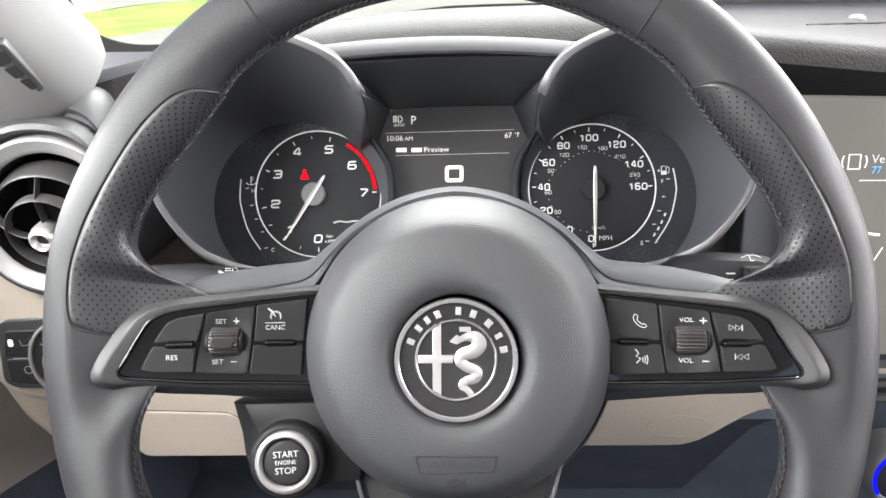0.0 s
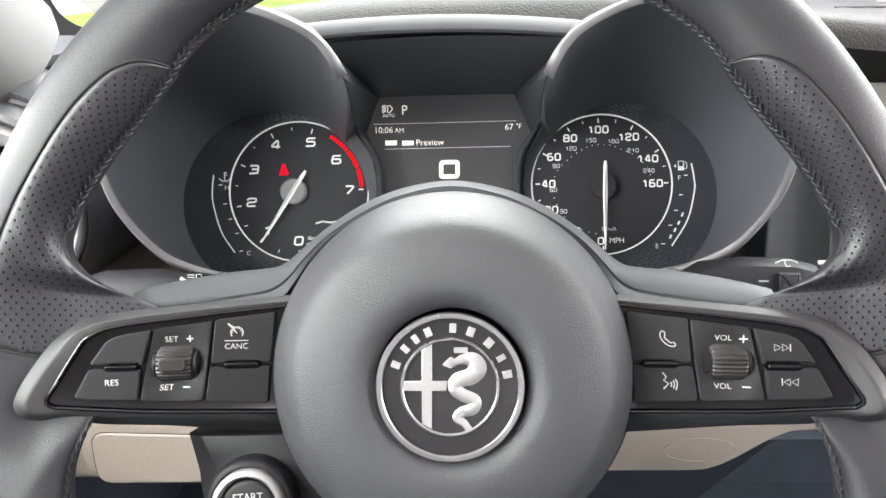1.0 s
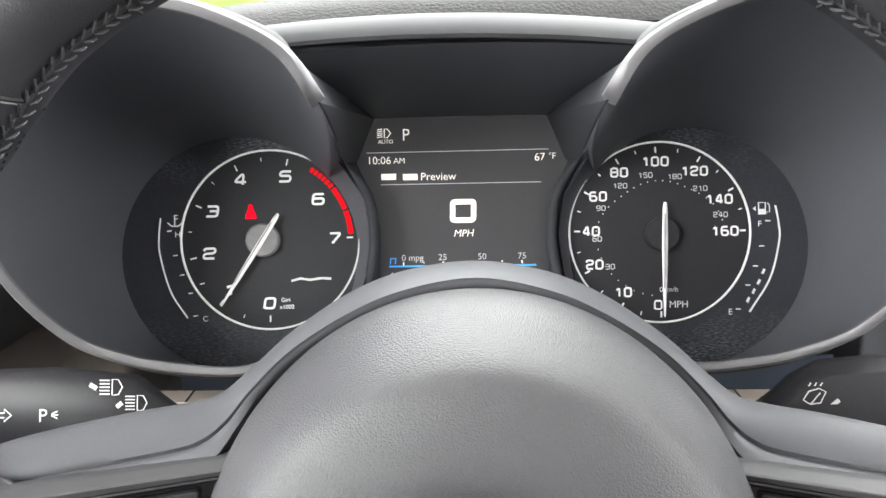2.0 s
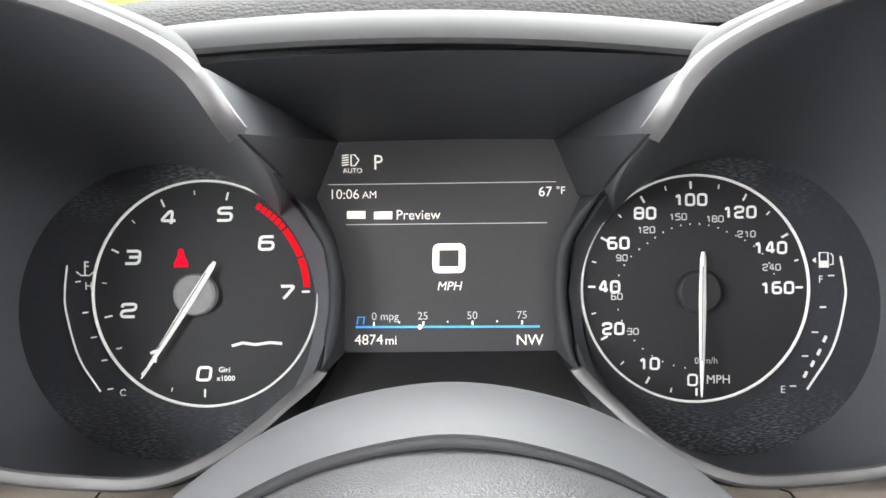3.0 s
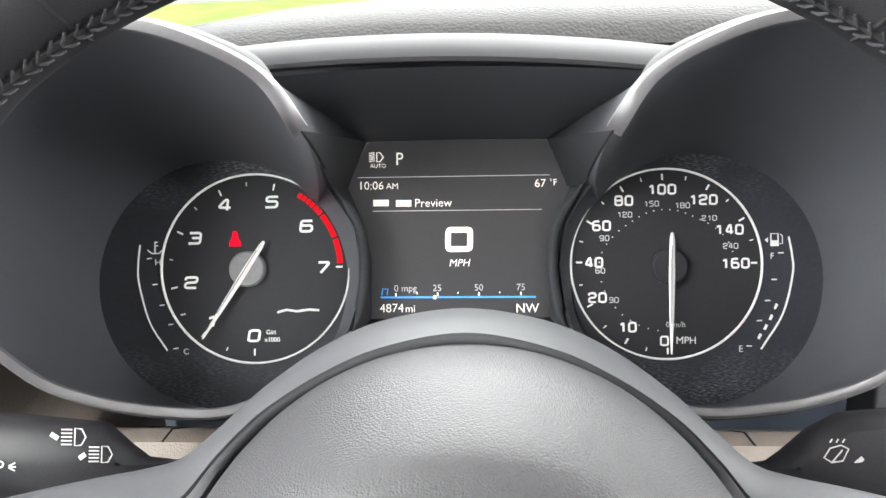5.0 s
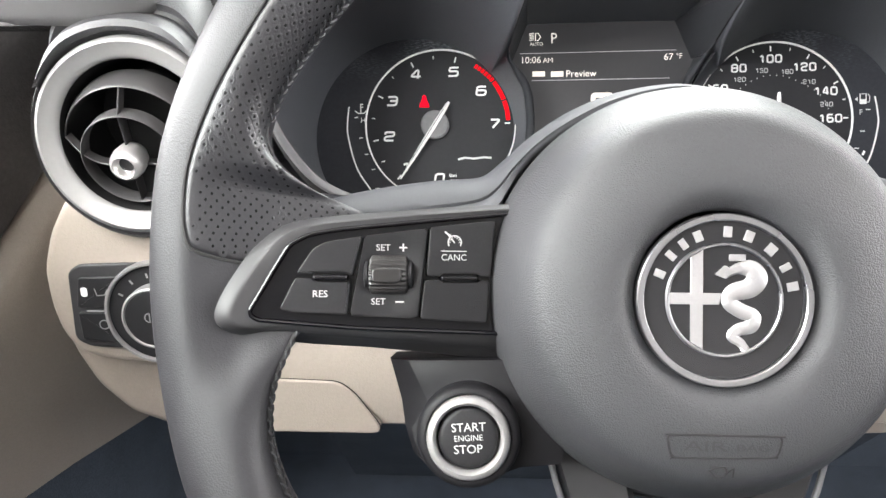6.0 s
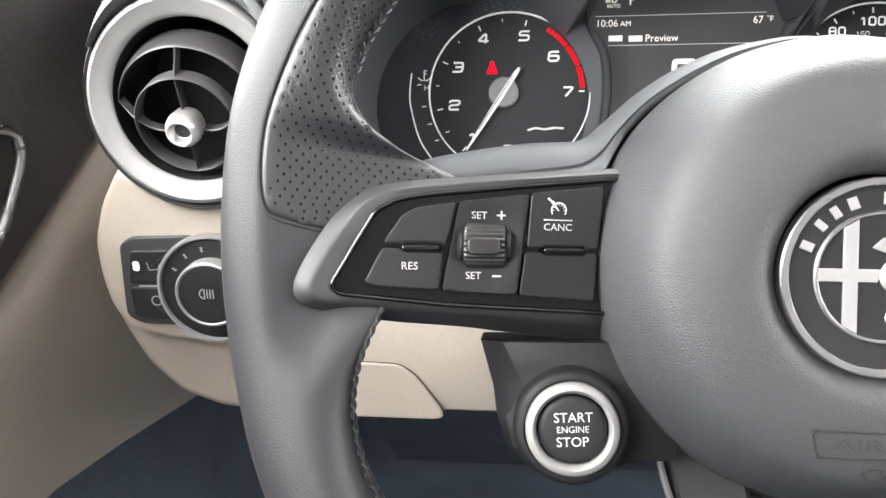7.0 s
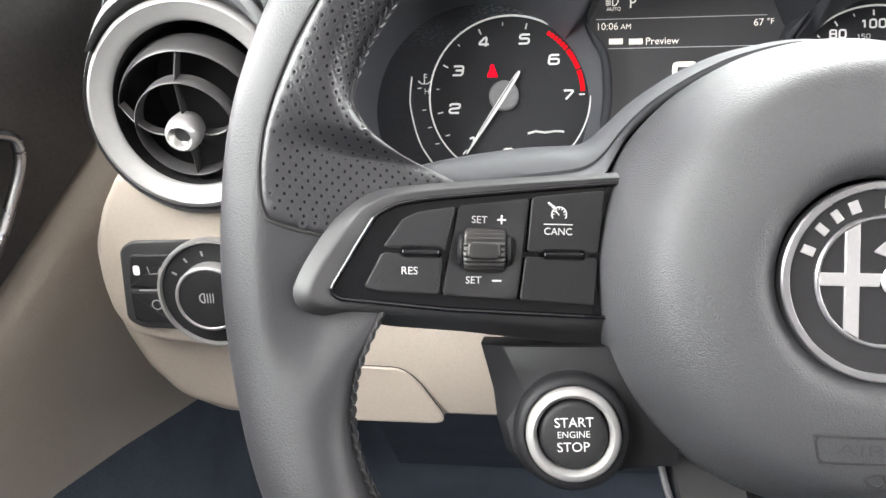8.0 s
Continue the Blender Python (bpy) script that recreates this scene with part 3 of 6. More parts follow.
block("dash_end", rounded([(-0.190, 0.914), (-0.165, 0.906), (-0.165, 0.8500), (-0.2456, 0.8495), (-0.2743, 0.8506), (-0.2962, 0.8556), (-0.3050, 0.8700), (-0.3080, 0.8885), (-0.3076, 0.9080), (-0.3000, 0.9293), (-0.2870, 0.9500)], 0.006, 4)
      + [(VC.x + 0.0470 * math.cos(t), VC.z + 0.0470 * math.sin(t)) for t in [radians(220 + 82 * q / 20) for q in range(21)]],
      ((0.4312, 0.0056), (0.4316, 0.0036), (0.4326, 0.0020), (0.4346, 0.0007), (0.4372, 0.0), (0.4420, -0.0003), (0.470, -0.0004), (0.55, -0.0008)), "beige end of the dashboard below the vent")
block("dash_end_skirt", rounded([(-0.165, 0.880), (-0.165, 0.7930), (-0.2570, 0.7945), (-0.2833, 0.8050), (-0.3012, 0.8250), (-0.3116, 0.8490), (-0.3168, 0.8750), (-0.3175, 0.900)], 0.006, 4),
      ((0.4480, 0.0080), (0.4490, 0.0046), (0.4510, 0.0020), (0.455, 0.0004), (0.461, -0.0003), (0.485, -0.001), (0.55, -0.002)), "beige skirt under the dash end")

# ---- steering wheel ----
WM = pose(0.0056, 0.2675, 0.9686, 68.80, -0.09, -0.61)
wheel = thing("steering_wheel", WM, "black leather steering wheel with thumb grips, buttons and round airbag cover", "steering wheel")
CX, CY = 0.001, 0.015
RC, AO, ZC, BB = 0.1607, 0.0173, -0.0190, 0.0160


def slope(x, y=0):
    """Depth of the spoke's front, which comes forward towards the rim."""
    return -0.0345 + 0.235 * (abs(x) - 0.06) + 0.0050 * smooth(0.1400, 0.1575, abs(x))


def mirrored(th):
    """The angle folded onto the left half, so that both halves are alike."""
    th %= 360
    return 180 - th if th < 90 else (540 - th if th > 270 else th)


INNER = [(90, 0.1443), (115, 0.1450), (130, 0.1453), (137, 0.1428), (145, 0.1415), (156, 0.1452), (163.5, 0.1476), (168.3, 0.1452), (172.0, 0.132), (175.5, 0.112), (185, 0.112), (190, 0.130), (195, 0.1400), (200, 0.1490), (206, 0.1550), (214, 0.1570), (236, 0.1510), (270, 0.1420)]
BULGE = [(90, -0.0015), (140, -0.0013), (155, -0.0006), (170, 0.0030), (182, 0.0036), (195, 0.0052), (209, 0.0088), (222, 0.0080), (236, 0.0030), (270, -0.0060)]


def rim_point(th, ph, off=0.0):
    f = mirrored(th)
    r_in, extra = curve_at(INNER, f), curve_at(BULGE, f)
    rc = RC + extra
    ai = rc - r_in
    web = smooth(0.024, 0.046, ai)
    c, s = math.cos(radians(ph)), math.sin(radians(ph))
    inn = max(0.0, -c)
    q = 0.9
    cc = math.copysign(abs(c) ** q, c)
    ss = math.copysign(abs(s) ** q, s)
    r = rc + (AO if c > 0 else ai) * cc + off * c
    low = smooth(150, 178, f) * smooth(218, 192, f) if s > 0 else 0.0
    under = smooth(166, 176, f) * smooth(200, 190, f) * smooth(0.15, -0.45, c) if s > 0 else 0.0
    z = ZC + BB * (1 - 0.46 * low - 0.45 * under) * ss * (1 - 0.55 * web * inn) - 0.011 * web * inn ** 1.4 + off * s
    x, y = r * math.cos(radians(th)), CY + r * math.sin(radians(th))
    return Vector((CX + x, y, z))


bm = bmesh.new()
ths = [i * 0.75 for i in range(480)]
loft(bm, [[rim_point(th, 7.5 * k) for k in range(48)] for th in ths], along=True)
part("rim", bm, LEATHER, wheel, "smooth black leather rim", 60)

EDGE = [(136.0, 172), (137.2, 142), (139, 122), (142, 108), (147, 100), (155, 95), (166, 86), (174, 80), (180, 85), (182.6, 100), (184.8, 132)]


def grip_edge(f):
    return curve_at(EDGE, f)


for side in (0, 1):
    def th_of(f):
        return f if side == 0 else 180 - f
    bm = bmesh.new()
    rows = []
    for i in range(125):
        f = 136.0 + 48.8 * i / 124
        e = grip_edge(f)
        row = [rim_point(th_of(f), e, -0.0006), rim_point(th_of(f), e + 1.5, 0.0000), rim_point(th_of(f), e + 4, 0.0005)]
        row += [rim_point(th_of(f), e + 7 + (204 - e - 7) * k / 24, 0.0008) for k in range(25)]
        row += [rim_point(th_of(f), 207, -0.0008)]
        rows.append(row)
    loft(bm, rows, around=False)
    grip = part("thumb_grip", bm, PERF, wheel, "black perforated leather thumb grip", 60)
    # perforations: a staggered grid of small round holes with a soft lip
    hole, lip = bmesh.new(), bmesh.new()
    f, row_no = 139.0, 0
    while f < 183.2:
        e = grip_edge(f)
        # arc length across the grip, so that the holes keep their spacing
        phs = [e + 4 + (203 - e - 4) * q / 40 for q in range(41)]
        pts = [rim_point(th_of(f), p) for p in phs]
        run = [0.0]
        for p, q in zip(pts, pts[1:]):
            run.append(run[-1] + (q - p).length)
        at = 0.0022 + (0.00175 if row_no % 2 else 0.0)
        while at < run[-1] - 0.0016 - 0.0085 * smooth(142, 166, f):
            k = next(q for q in range(40) if run[q + 1] >= at)
            ph = phs[k] + (phs[k + 1] - phs[k]) * (at - run[k]) / max(1e-9, run[k + 1] - run[k])
            at += 0.0035
            c = rim_point(th_of(f), ph, 0.00084)
            t1 = (rim_point(th_of(f + 0.4), ph, 0.00086) - c).normalized()
            t2 = (rim_point(th_of(f), ph + 3, 0.00086) - c).normalized()
            nn = t1.cross(t2).normalized()
            if nn.dot(rim_point(th_of(f), ph, 0.004) - c) < 0:
                nn = -nn
            t2 = nn.cross(t1)
            rad = 0.00054
            ring = [c + t1 * (math.cos(a) * rad * 1.25) + t2 * (math.sin(a) * rad) for a in [2 * math.pi * j / 7 for j in range(7)]]
            vs = [hole.verts.new(p + nn * 0.00001) for p in ring]
            hole.faces.new(vs)
            inner = [lip.verts.new(c + (p - c) * 0.80 + nn * 0.00002) for p in ring]
            top = [lip.verts.new(c + (p - c) * 1.25 + nn * 0.00011) for p in ring]
            outer = [lip.verts.new(c + (p - c) * 2.7 - nn * 0.00005) for p in ring]
            for j in range(7):
                k2 = (j + 1) % 7
                lip.faces.new((inner[j], inner[k2], top[k2], top[j]))
                lip.faces.new((top[j], top[k2], outer[k2], outer[j]))
        f += 0.76
        row_no += 1
    tagged(part("perforation", hole, HOLE, grip), kind="stuff")
    tagged(part("perforation_lip", lip, PERF, grip, angle=80), kind="stuff")
    # seam along the grip's outer edge
    bm = bmesh.new()
    tube(bm, [rim_point(th_of(136 + 48.8 * i / 80), grip_edge(136 + 48.8 * i / 80) - 0.6, 0.0001) for i in range(81)], 0.0006, 6)
    part("grip_seam", bm, SEAM, wheel)
    # radial seam in the upper rim
    bm = bmesh.new()
    tube(bm, [rim_point(th_of(123.2 - 0.02 * (k - 10)), 5 + 10 * k, 0.0001) for k in range(20)], 0.00045, 6)
    part("rim_seam", bm, SEAM, wheel)
    # stitched inner edge
    bm = bmesh.new()
    f = 91.0
    while f < 236:
        if not 164 < f < 192:
            for sgn in (-1, 1):
                a = rim_point(th_of(f + 0.15), 174 + 8 * sgn, 0.0007 if f < 136 or f > 190 else 0.0013)
                b = rim_point(th_of(f + 1.15), 174 + 1.0 * sgn, 0.0010 if f < 136 or f > 190 else 0.0015)
                tube(bm, [a, a.lerp(b, 0.5) + (a - Vector((CX, CY, ZC))).normalized() * -0.0003, b], lambda t: 0.00030 + 0.00014 * math.sin(math.pi * t), 6)
        f += 1.25
    tagged(part("stitching", bm, THREAD, wheel, "black cross stitching along the inner rim"), kind="stuff")
    bm = bmesh.new()
    for f0, f1 in ((91, 169), (192, 240)):
        tube(bm, [rim_point(th_of(f0 + (f1 - f0) * i / 50), 174, 0.0002) for i in range(51)], 0.0008, 6)
    part("inner_seam", bm, SEAM, wheel)

# airbag cover: a grained face with a soft shoulder and a steep side that runs back to the collar
COVER = [(0.0262, -0.0080), (0.0264, -0.0046), (0.0272, -0.0026), (0.0290, -0.0008), (0.0312, 0.0008), (0.0340, 0.0015), (0.0385, 0.0014), (0.0430, 0.0008), (0.0470, 0.0000), (0.0505, -0.0010), (0.0530, -0.0019), (0.0550, -0.0030), (0.0568, -0.0046), (0.0584, -0.0067),
         (0.0602, -0.0092), (0.0632, -0.0150), (0.0658, -0.0202), (0.0682, -0.0256), (0.0700, -0.0312), (0.0712, -0.0376), (0.0718, -0.0440), (0.0721, -0.0500), (0.0721, -0.0620)]
bm = bmesh.new()
revolve(bm, COVER, 128, (0.001, 0.0))
hub = part("airbag_cover", bm, HUB, wheel, "round grained grey airbag cover", 60)
hub.matrix_local = pose(0.0010, -0.0012, -0.0040, 0.5, 0, 0)


def hub_z(x, y):
    r = math.hypot(x - 0.001, y)
    return curve_at(COVER[5:16], r)


# moulded frame and words low on the cover; darker colours carry the relief's shade
bm = bmesh.new()
fr_pts = rounded([(-0.0165, -0.0405), (0.0172, -0.0405), (0.0158, -0.0470), (-0.0148, -0.0478)], 0.002, 4)
tube(bm, [(x, y, hub_z(x, y)) for x, y in spline([Vector((*p, 0)).xy for p in fr_pts], 3, True)], 0.00038, 6, closed=True)
part("moulded_frame", bm, SEAM, hub)
bm = bmesh.new()
lettering(bm, "AIR", -0.0052, -0.0440, 0.0030, hub_z, 0.0002, wide=1.9)
lettering(bm, "BAG", 0.0085, -0.0442, 0.0021, hub_z, 0.0003, wide=1.7)
part("moulded_word", bm, SATIN, hub)
bm = bmesh.new()
for pts, closed in (([(-0.0035, -0.0515), (-0.0015, -0.0505), (0.001, -0.0503), (0.0018, -0.0520), (0.0005, -0.0538), (-0.0015, -0.0535)], True), ([(0.0018, -0.0520), (0.0036, -0.0505), (0.0036, -0.0535)], False)):
    tube(bm, [(x, y, hub_z(x, y)) for x, y in pts], 0.00032, 6, closed=closed)
part("moulded_horn_sign", bm, SEAM, hub)

# round badge, as plain shapes
bm = bmesh.new()
revolve(bm, [(0.0001, -0.0010), (0.0240, -0.0010), (0.0240, -0.006), (0.0001, -0.006)], 72, (0.0003, -0.0008))
badge = part("badge", bm, ENAMEL, hub, "black enamel round badge with plain silver shapes")
BX, BY = 0.0003, -0.0008
for name, r0, r1, z in (("badge_outer_ring", 0.0236, 0.0258, 0.0006), ("badge_inner_ring", 0.0161, 0.0172, 0.0001)):
    bm = bmesh.new()
    revolve(bm, [(r0, -0.004), (r0, z - 0.0003), (r0 + 0.0003, z), (r1 - 0.0004, z), (r1, z - 0.0005), (r1, -0.004)], 96, (BX, BY))
    part(name, bm, CHROME, badge)
for ang, w in ((158, 2.3), (140, 2.0), (126, 2.0), (112, 2.4), (87, 2.4), (69, 2.6), (48, 2.9), (29, 2.0), (12, 2.6)):
    bm = bmesh.new()
    a0, hw = radians(ang), w / 2000
    ct = Vector((BX + 0.0203 * math.cos(a0), BY + 0.0203 * math.sin(a0)))
    rd, tg = Vector((math.cos(a0), math.sin(a0))), Vector((math.sin(a0), -math.cos(a0)))
    h = 0.0016
    legs = [(-1, -1), (-1, 1), (1, 1), (1, -1)]
    slab(bm, [tuple(ct + tg * (u * hw) + rd * (v * h)) for u, v in legs], -0.002, -0.0004, 0.0001)
    part("badge_block", bm, SILVER, badge)
bm = bmesh.new()
cr = lambda px, py: (BX + px / 1000, BY + py / 1000)
lx = lambda x: math.sqrt(16.0 ** 2 - x * x)
slab(bm, [cr(-9.8, lx(9.8)), cr(-6.2, lx(6.2)), cr(-6.2, 2.0), cr(-0.8, 2.0), cr(-1.4, -1.4), cr(-6.2, -1.4), cr(-6.2, -lx(6.2)), cr(-9.8, -lx(9.8)), cr(-9.8, -1.4), cr(-lx(1.4), -1.4), cr(-lx(2.0), 2.0), cr(-9.8, 2.0)], -0.002, -0.0003, 0.0002)
part("badge_cross", bm, SILVER, badge)
bm = bmesh.new()
line = spline([(0.6, 7.6, 0), (4.2, 9.4, 0), (7.8, 9.2, 0), (9.6, 6.4, 0), (7.4, 3.6, 0), (2.8, 2.2, 0), (1.6, -0.6, 0), (4.6, -3.0, 0), (8.4, -4.8, 0), (8.0, -7.6, 0), (4.2, -8.8, 0), (2.4, -10.8, 0), (4.8, -12.6, 0), (6.6, -14.8, 0)], 8)
n = len(line)
rings = []
for i, p in enumerate(line):
    d = (line[min(n - 1, i + 1)] - line[max(0, i - 1)]).normalized()
    s = Vector((-d.y, d.x, 0))
    t = i / (n - 1)
    w = (1.2 + 2.2 * smooth(0, 0.22, t)) * (1 - 0.30 * smooth(0.22, 0.50, t)) * (1 - 0.45 * smooth(0.6, 1.0, t))
    q = [p + s * w, p + s * w * 0.5, p - s * w * 0.5, p - s * w]
    rings.append([(BX + v.x / 1000, BY + v.y / 1000, z) for v, z in zip(q, (-0.0011, -0.0003, -0.0003, -0.0011))])
loft(bm, rings, around=False)
part("badge_ribbon", bm, SILVER, badge)
bm = bmesh.new()
slab(bm, rounded([cr(1.4, 11.6), cr(6.2, 11.6), cr(6.2, 13.6), cr(1.4, 13.6)], 0.0004), -0.002, -0.0003, 0.0001)
slab(bm, rounded([cr(-2.8, 7.5), cr(0.6, 6.2), cr(2.6, 9.0), cr(0.2, 10.4)], 0.0006), -0.002, -0.0003, 0.0001)
part("badge_mark", bm, SILVER, badge)

# collar behind the cover, and the upper spoke covers that sweep out of it
collar = [(0.0723, -0.060), (0.0724, -0.0545), (0.0730, -0.0532), (0.0739, -0.0530), (0.0747, -0.0542), (0.0750, -0.0562), (0.0755, -0.0568), (0.0762, -0.0562), (0.0772, -0.0572), (0.0784, -0.0620), (0.0794, -0.0700), (0.0800, -0.0800), (0.0800, -0.0950)]
bm = bmesh.new()
revolve(bm, collar, 72, (0.0018, -0.0012), 196, 344)
part("cover_collar", bm, SATIN, wheel, "dark lower collar behind the airbag cover", 60)
# the upper cover: one moulding that arches over the airbag cover and runs out along both spokes
RIDGE = [(0, 80.0, -80), (22, 76.8, -79.5), (38.8, 69.8, -77), (54.2, 59.0, -71.5), (65.0, 48.6, -65.5), (72.2, 42.2, -60.5), (79.5, 40.4, -56), (90, 39.2, -51), (104, 36.8, -46.5), (117, 34.0, -43), (126, 31.4, -40)]
GROOVE = [(0, 74.6, -54.5), (20.5, 71.0, -54.6), (36.2, 64.2, -54.4), (50.8, 54.6, -53.2), (60.6, 44.6, -50.6), (66.2, 37.0, -47.6), (71.2, 32.6, -45), (78, 30.4, -42.6), (97, 27.6, -37.4), (115, 25.2, -32.6), (124.5, 23.8, -30.4)]
LIP = [(0, 72.6, -55.5), (20, 69.2, -55.6), (35.2, 62.6, -55.4), (49.2, 53.2, -54.2), (58.4, 43.6, -51.4), (63.4, 35.4, -47.0), (68.0, 28.4, -41.0), (77, 24.4, -36.4), (97, 21.6, -31.8), (115, 18.8, -27.6), (125, 16.0, -25.6)]
bm = bmesh.new()
rings = []
lines = [spline([Vector((-x, y, z)) / 1000 for x, y, z in q[2:0:-1]] + [Vector(p) / 1000 for p in q], 6)[12:] for q in (RIDGE, GROOVE, LIP)]
for sgn in (-1, 1):
    half = []
    for i, (r, g, e) in enumerate(zip(*lines)):
        back = r + Vector((0, -0.0045, -0.018))
        n = (r - g).normalized()
        ends = smooth(len(lines[0]) - 1, len(lines[0]) - 5, i)
        out = Vector((0, 0.5, 0.85)) * (0.0022 * (0.35 + 0.65 * ends))
        sec = [back, r + Vector((0, -0.0006, -0.003)), r, r.lerp(g, 0.12) + out * 0.45, r.lerp(g, 0.35) + out * 0.9, r.lerp(g, 0.62) + out * 0.9, r.lerp(g, 0.84) + out * 0.5, g + n * 0.0006 + out * 0.12,
               g - out * 0.45, g.lerp(e, 0.10) - out * 0.30, g.lerp(e, 0.22) + out * 0.05, g.lerp(e, 0.6) + out * 0.12, e, e + Vector((0, -0.0012, -0.002)), e + Vector((0, -0.002, -0.012))]
        half.append([(sgn * p.x + 0.0014, p.y - 0.0006, p.z) for p in sec])
    rings = half[::-1] if sgn < 0 else rings + half[1:]
loft(bm, rings, around=False)
part("upper_cover", bm, SPOKE, wheel, "satin cover that arches over the airbag and along the spokes, paled for light from above", 50)
bm = bmesh.new()
revolve(bm, [(0.060, -0.060), (0.0735, -0.066), (0.076, -0.072), (0.074, -0.090), (0.058, -0.105), (0.0001, -0.106)], 64, (0.001, 0.0))
part("hub_back", bm, POD, wheel, "black hub housing behind the spokes")


def side_pts(pts, sgn):
    return [(sgn * x + 0.001, y) for x, y in pts]


for sgn in (-1, 1):
    # bezel round the buttons
    out = [(0.0560, 0.0298), (0.0895, 0.0270), (0.112, 0.0248), (0.1270, 0.0230), (0.1364, 0.0212), (0.1425, 0.0175), (0.1478, 0.0116), (0.1515, 0.0051), (0.1552, -0.0022), (0.1573, -0.0078), (0.1572, -0.0110), (0.1560, -0.0132), (0.1533, -0.0150), (0.1495, -0.0165), (0.1432, -0.0182), (0.132, -0.0200), (0.110, -0.0214), (0.0580, -0.0272)]
    gl = [(0.0590, 0.0260), (0.0900, 0.0226), (0.1190, 0.0192), (0.1282, 0.0174), (0.1346, 0.0138), (0.1402, 0.0040), (0.1462, -0.0074), (0.1462, -0.0094), (0.1440, -0.0112), (0.1124, -0.0140), (0.0590, -0.0162)]
    bm = bmesh.new()
    o, g = side_pts(out, sgn), side_pts(gl, sgn)
    o, g = rounded(o, 0.004, 4), rounded(g, 0.002, 4)
    # the outline is drawn as rings: back, side, front edge, inner lip, inner wall
    n = 120

    def resample(pts, n):
        pts = [Vector(p) for p in pts]
        seg = [(pts[(i + 1) % len(pts)] - pts[i]).length for i in range(len(pts))]
        tot, out_p, i, acc = sum(seg), [], 0, 0.0
        for k in range(n):
            want = tot * k / n
            while acc + seg[i] < want:
                acc += seg[i]
                i += 1
            out_p.append(tuple(pts[i].lerp(pts[(i + 1) % len(pts)], (want - acc) / max(seg[i], 1e-9))))
        return out_p
    o = resample(o, n)
    cen = Vector((sgn * 0.104, 0.003))
    gi = resample(g, 400)
    gg = []
    for p in o:
        # nearest direction match keeps the ring even
        d = (Vector(p) - cen).normalized()
        gg.append(max(gi, key=lambda q: (Vector(q) - cen).normalized().dot(d)))
    fall = lambda x, y: 0.0075 * smooth(-0.0135, -0.0205, y) * smooth(0.158, 0.145, abs(x))

    def band(k, dz, drop):
        """The outline moved the share k towards the panel."""
        ring = []
        for (x, y), (u, v) in zip(o, gg):
            px, py = x + (u - x) * k, y + (v - y) * k
            ring.append((px, py, slope(px) + dz - drop * fall(x, y)))
        return ring
    rings = [[(x, y, slope(x) - 0.020) for x, y in inset(o, 0.001)], band(0, -0.0060, 1.0), band(0.03, -0.0044, 1.0), band(0.10, -0.0034, 1.0), band(0.42, -0.0004, 0.85), band(0.52, 0.0005, 0.7),
             band(0.60, 0.0007, 0.5), band(0.9, 0.0003, 0.05), band(1.0, 0.0002, 0), band(1.0, -0.0025, 0)]
    loft(bm, rings, caps=(True, True))
    bez = part("spoke_bezel", bm, SATIN, wheel, "satin charcoal bezel round the spoke buttons", 35)
    bm = bmesh.new()
    slab(bm, inset(g, 0.0004), -0.0035, -0.0012, 0.0003, slope)
    bm2 = bmesh.new()
    tube(bm2, [(x, y, slope(x) + 0.0005) for x, y in resample(inset(g, 0.0003), 160)], 0.0007, 8, closed=True)
    part("gloss_rim", bm2, GLOSS, wheel, "gloss black rim of the button panel")
    panel = part("gloss_panel", bm, GLOSS, wheel, "gloss black panel that holds the spoke buttons")
    # buttons
    def button(name, pts, lab="", up=0.0016, rnd=0.0012, material=BUTTON):
        b = bmesh.new()
        slab(b, rounded(inset(side_pts(pts, sgn), 0.00012), rnd, 4), -0.002, up, 0.00045, slope)
        return part(name, b, material, panel, lab)
    button("button", [(0.1111, 0.0170), (0.1225, 0.0150), (0.1268, 0.0127), (0.1322, 0.0042), (0.1270, 0.0038), (0.1262, 0.0044), (0.1160, 0.0044), (0.1152, 0.0036), (0.1141, 0.0036)])
    button("button", [(0.1322, 0.0030), (0.1270, 0.0028), (0.1262, 0.0018), (0.1160, 0.0018), (0.1152, 0.0026), (0.1146, 0.0026), (0.1156, -0.0093), (0.1325, -0.0086), (0.1372, -0.0074)])
    button("button", [(0.0893, 0.0203), (0.0672, 0.0230), (0.0688, 0.0036), (0.0725, 0.0036), (0.0733, 0.0044), (0.0850, 0.0044), (0.0858, 0.0036), (0.0904, 0.0036)])
    button("button", [(0.0909, 0.0026), (0.0858, 0.0026), (0.0850, 0.0018), (0.0733, 0.0018), (0.0725, 0.0026), (0.0690, 0.0026), (0.0697, -0.0121), (0.0924, -0.0107)])
    for x0, x1 in ((0.1157, 0.1265), (0.0730, 0.0853)):
        b = bmesh.new()
        slab(b, rounded(side_pts([(x0, 0.0022), (x1, 0.0022), (x1, 0.0039), (x0, 0.0039)], sgn), 0.0006, 3), -0.002, 0.0026, 0.0006, slope)
        part("button_ridge", b, GLOSS, panel)
    # roller plate: a dished plate with the roller in its middle
    xr0, xr1, yc, rad = 0.0962, 0.1090, 0.0041, 0.0064
    xm = sgn * (xr0 + xr1) / 2 + 0.001

    def dish(x, y):
        return slope(x) - 0.0020 * smooth(1.15, 0.30, math.hypot((x - xm) / 0.0112, (y - yc) / 0.0150))
    b = bmesh.new()
    edge = resample(rounded(inset(side_pts([(0.1106, 0.0172), (0.0897, 0.0200), (0.0928, -0.0106), (0.1151, -0.0096)], sgn), 0.00012), 0.001, 4), 72)
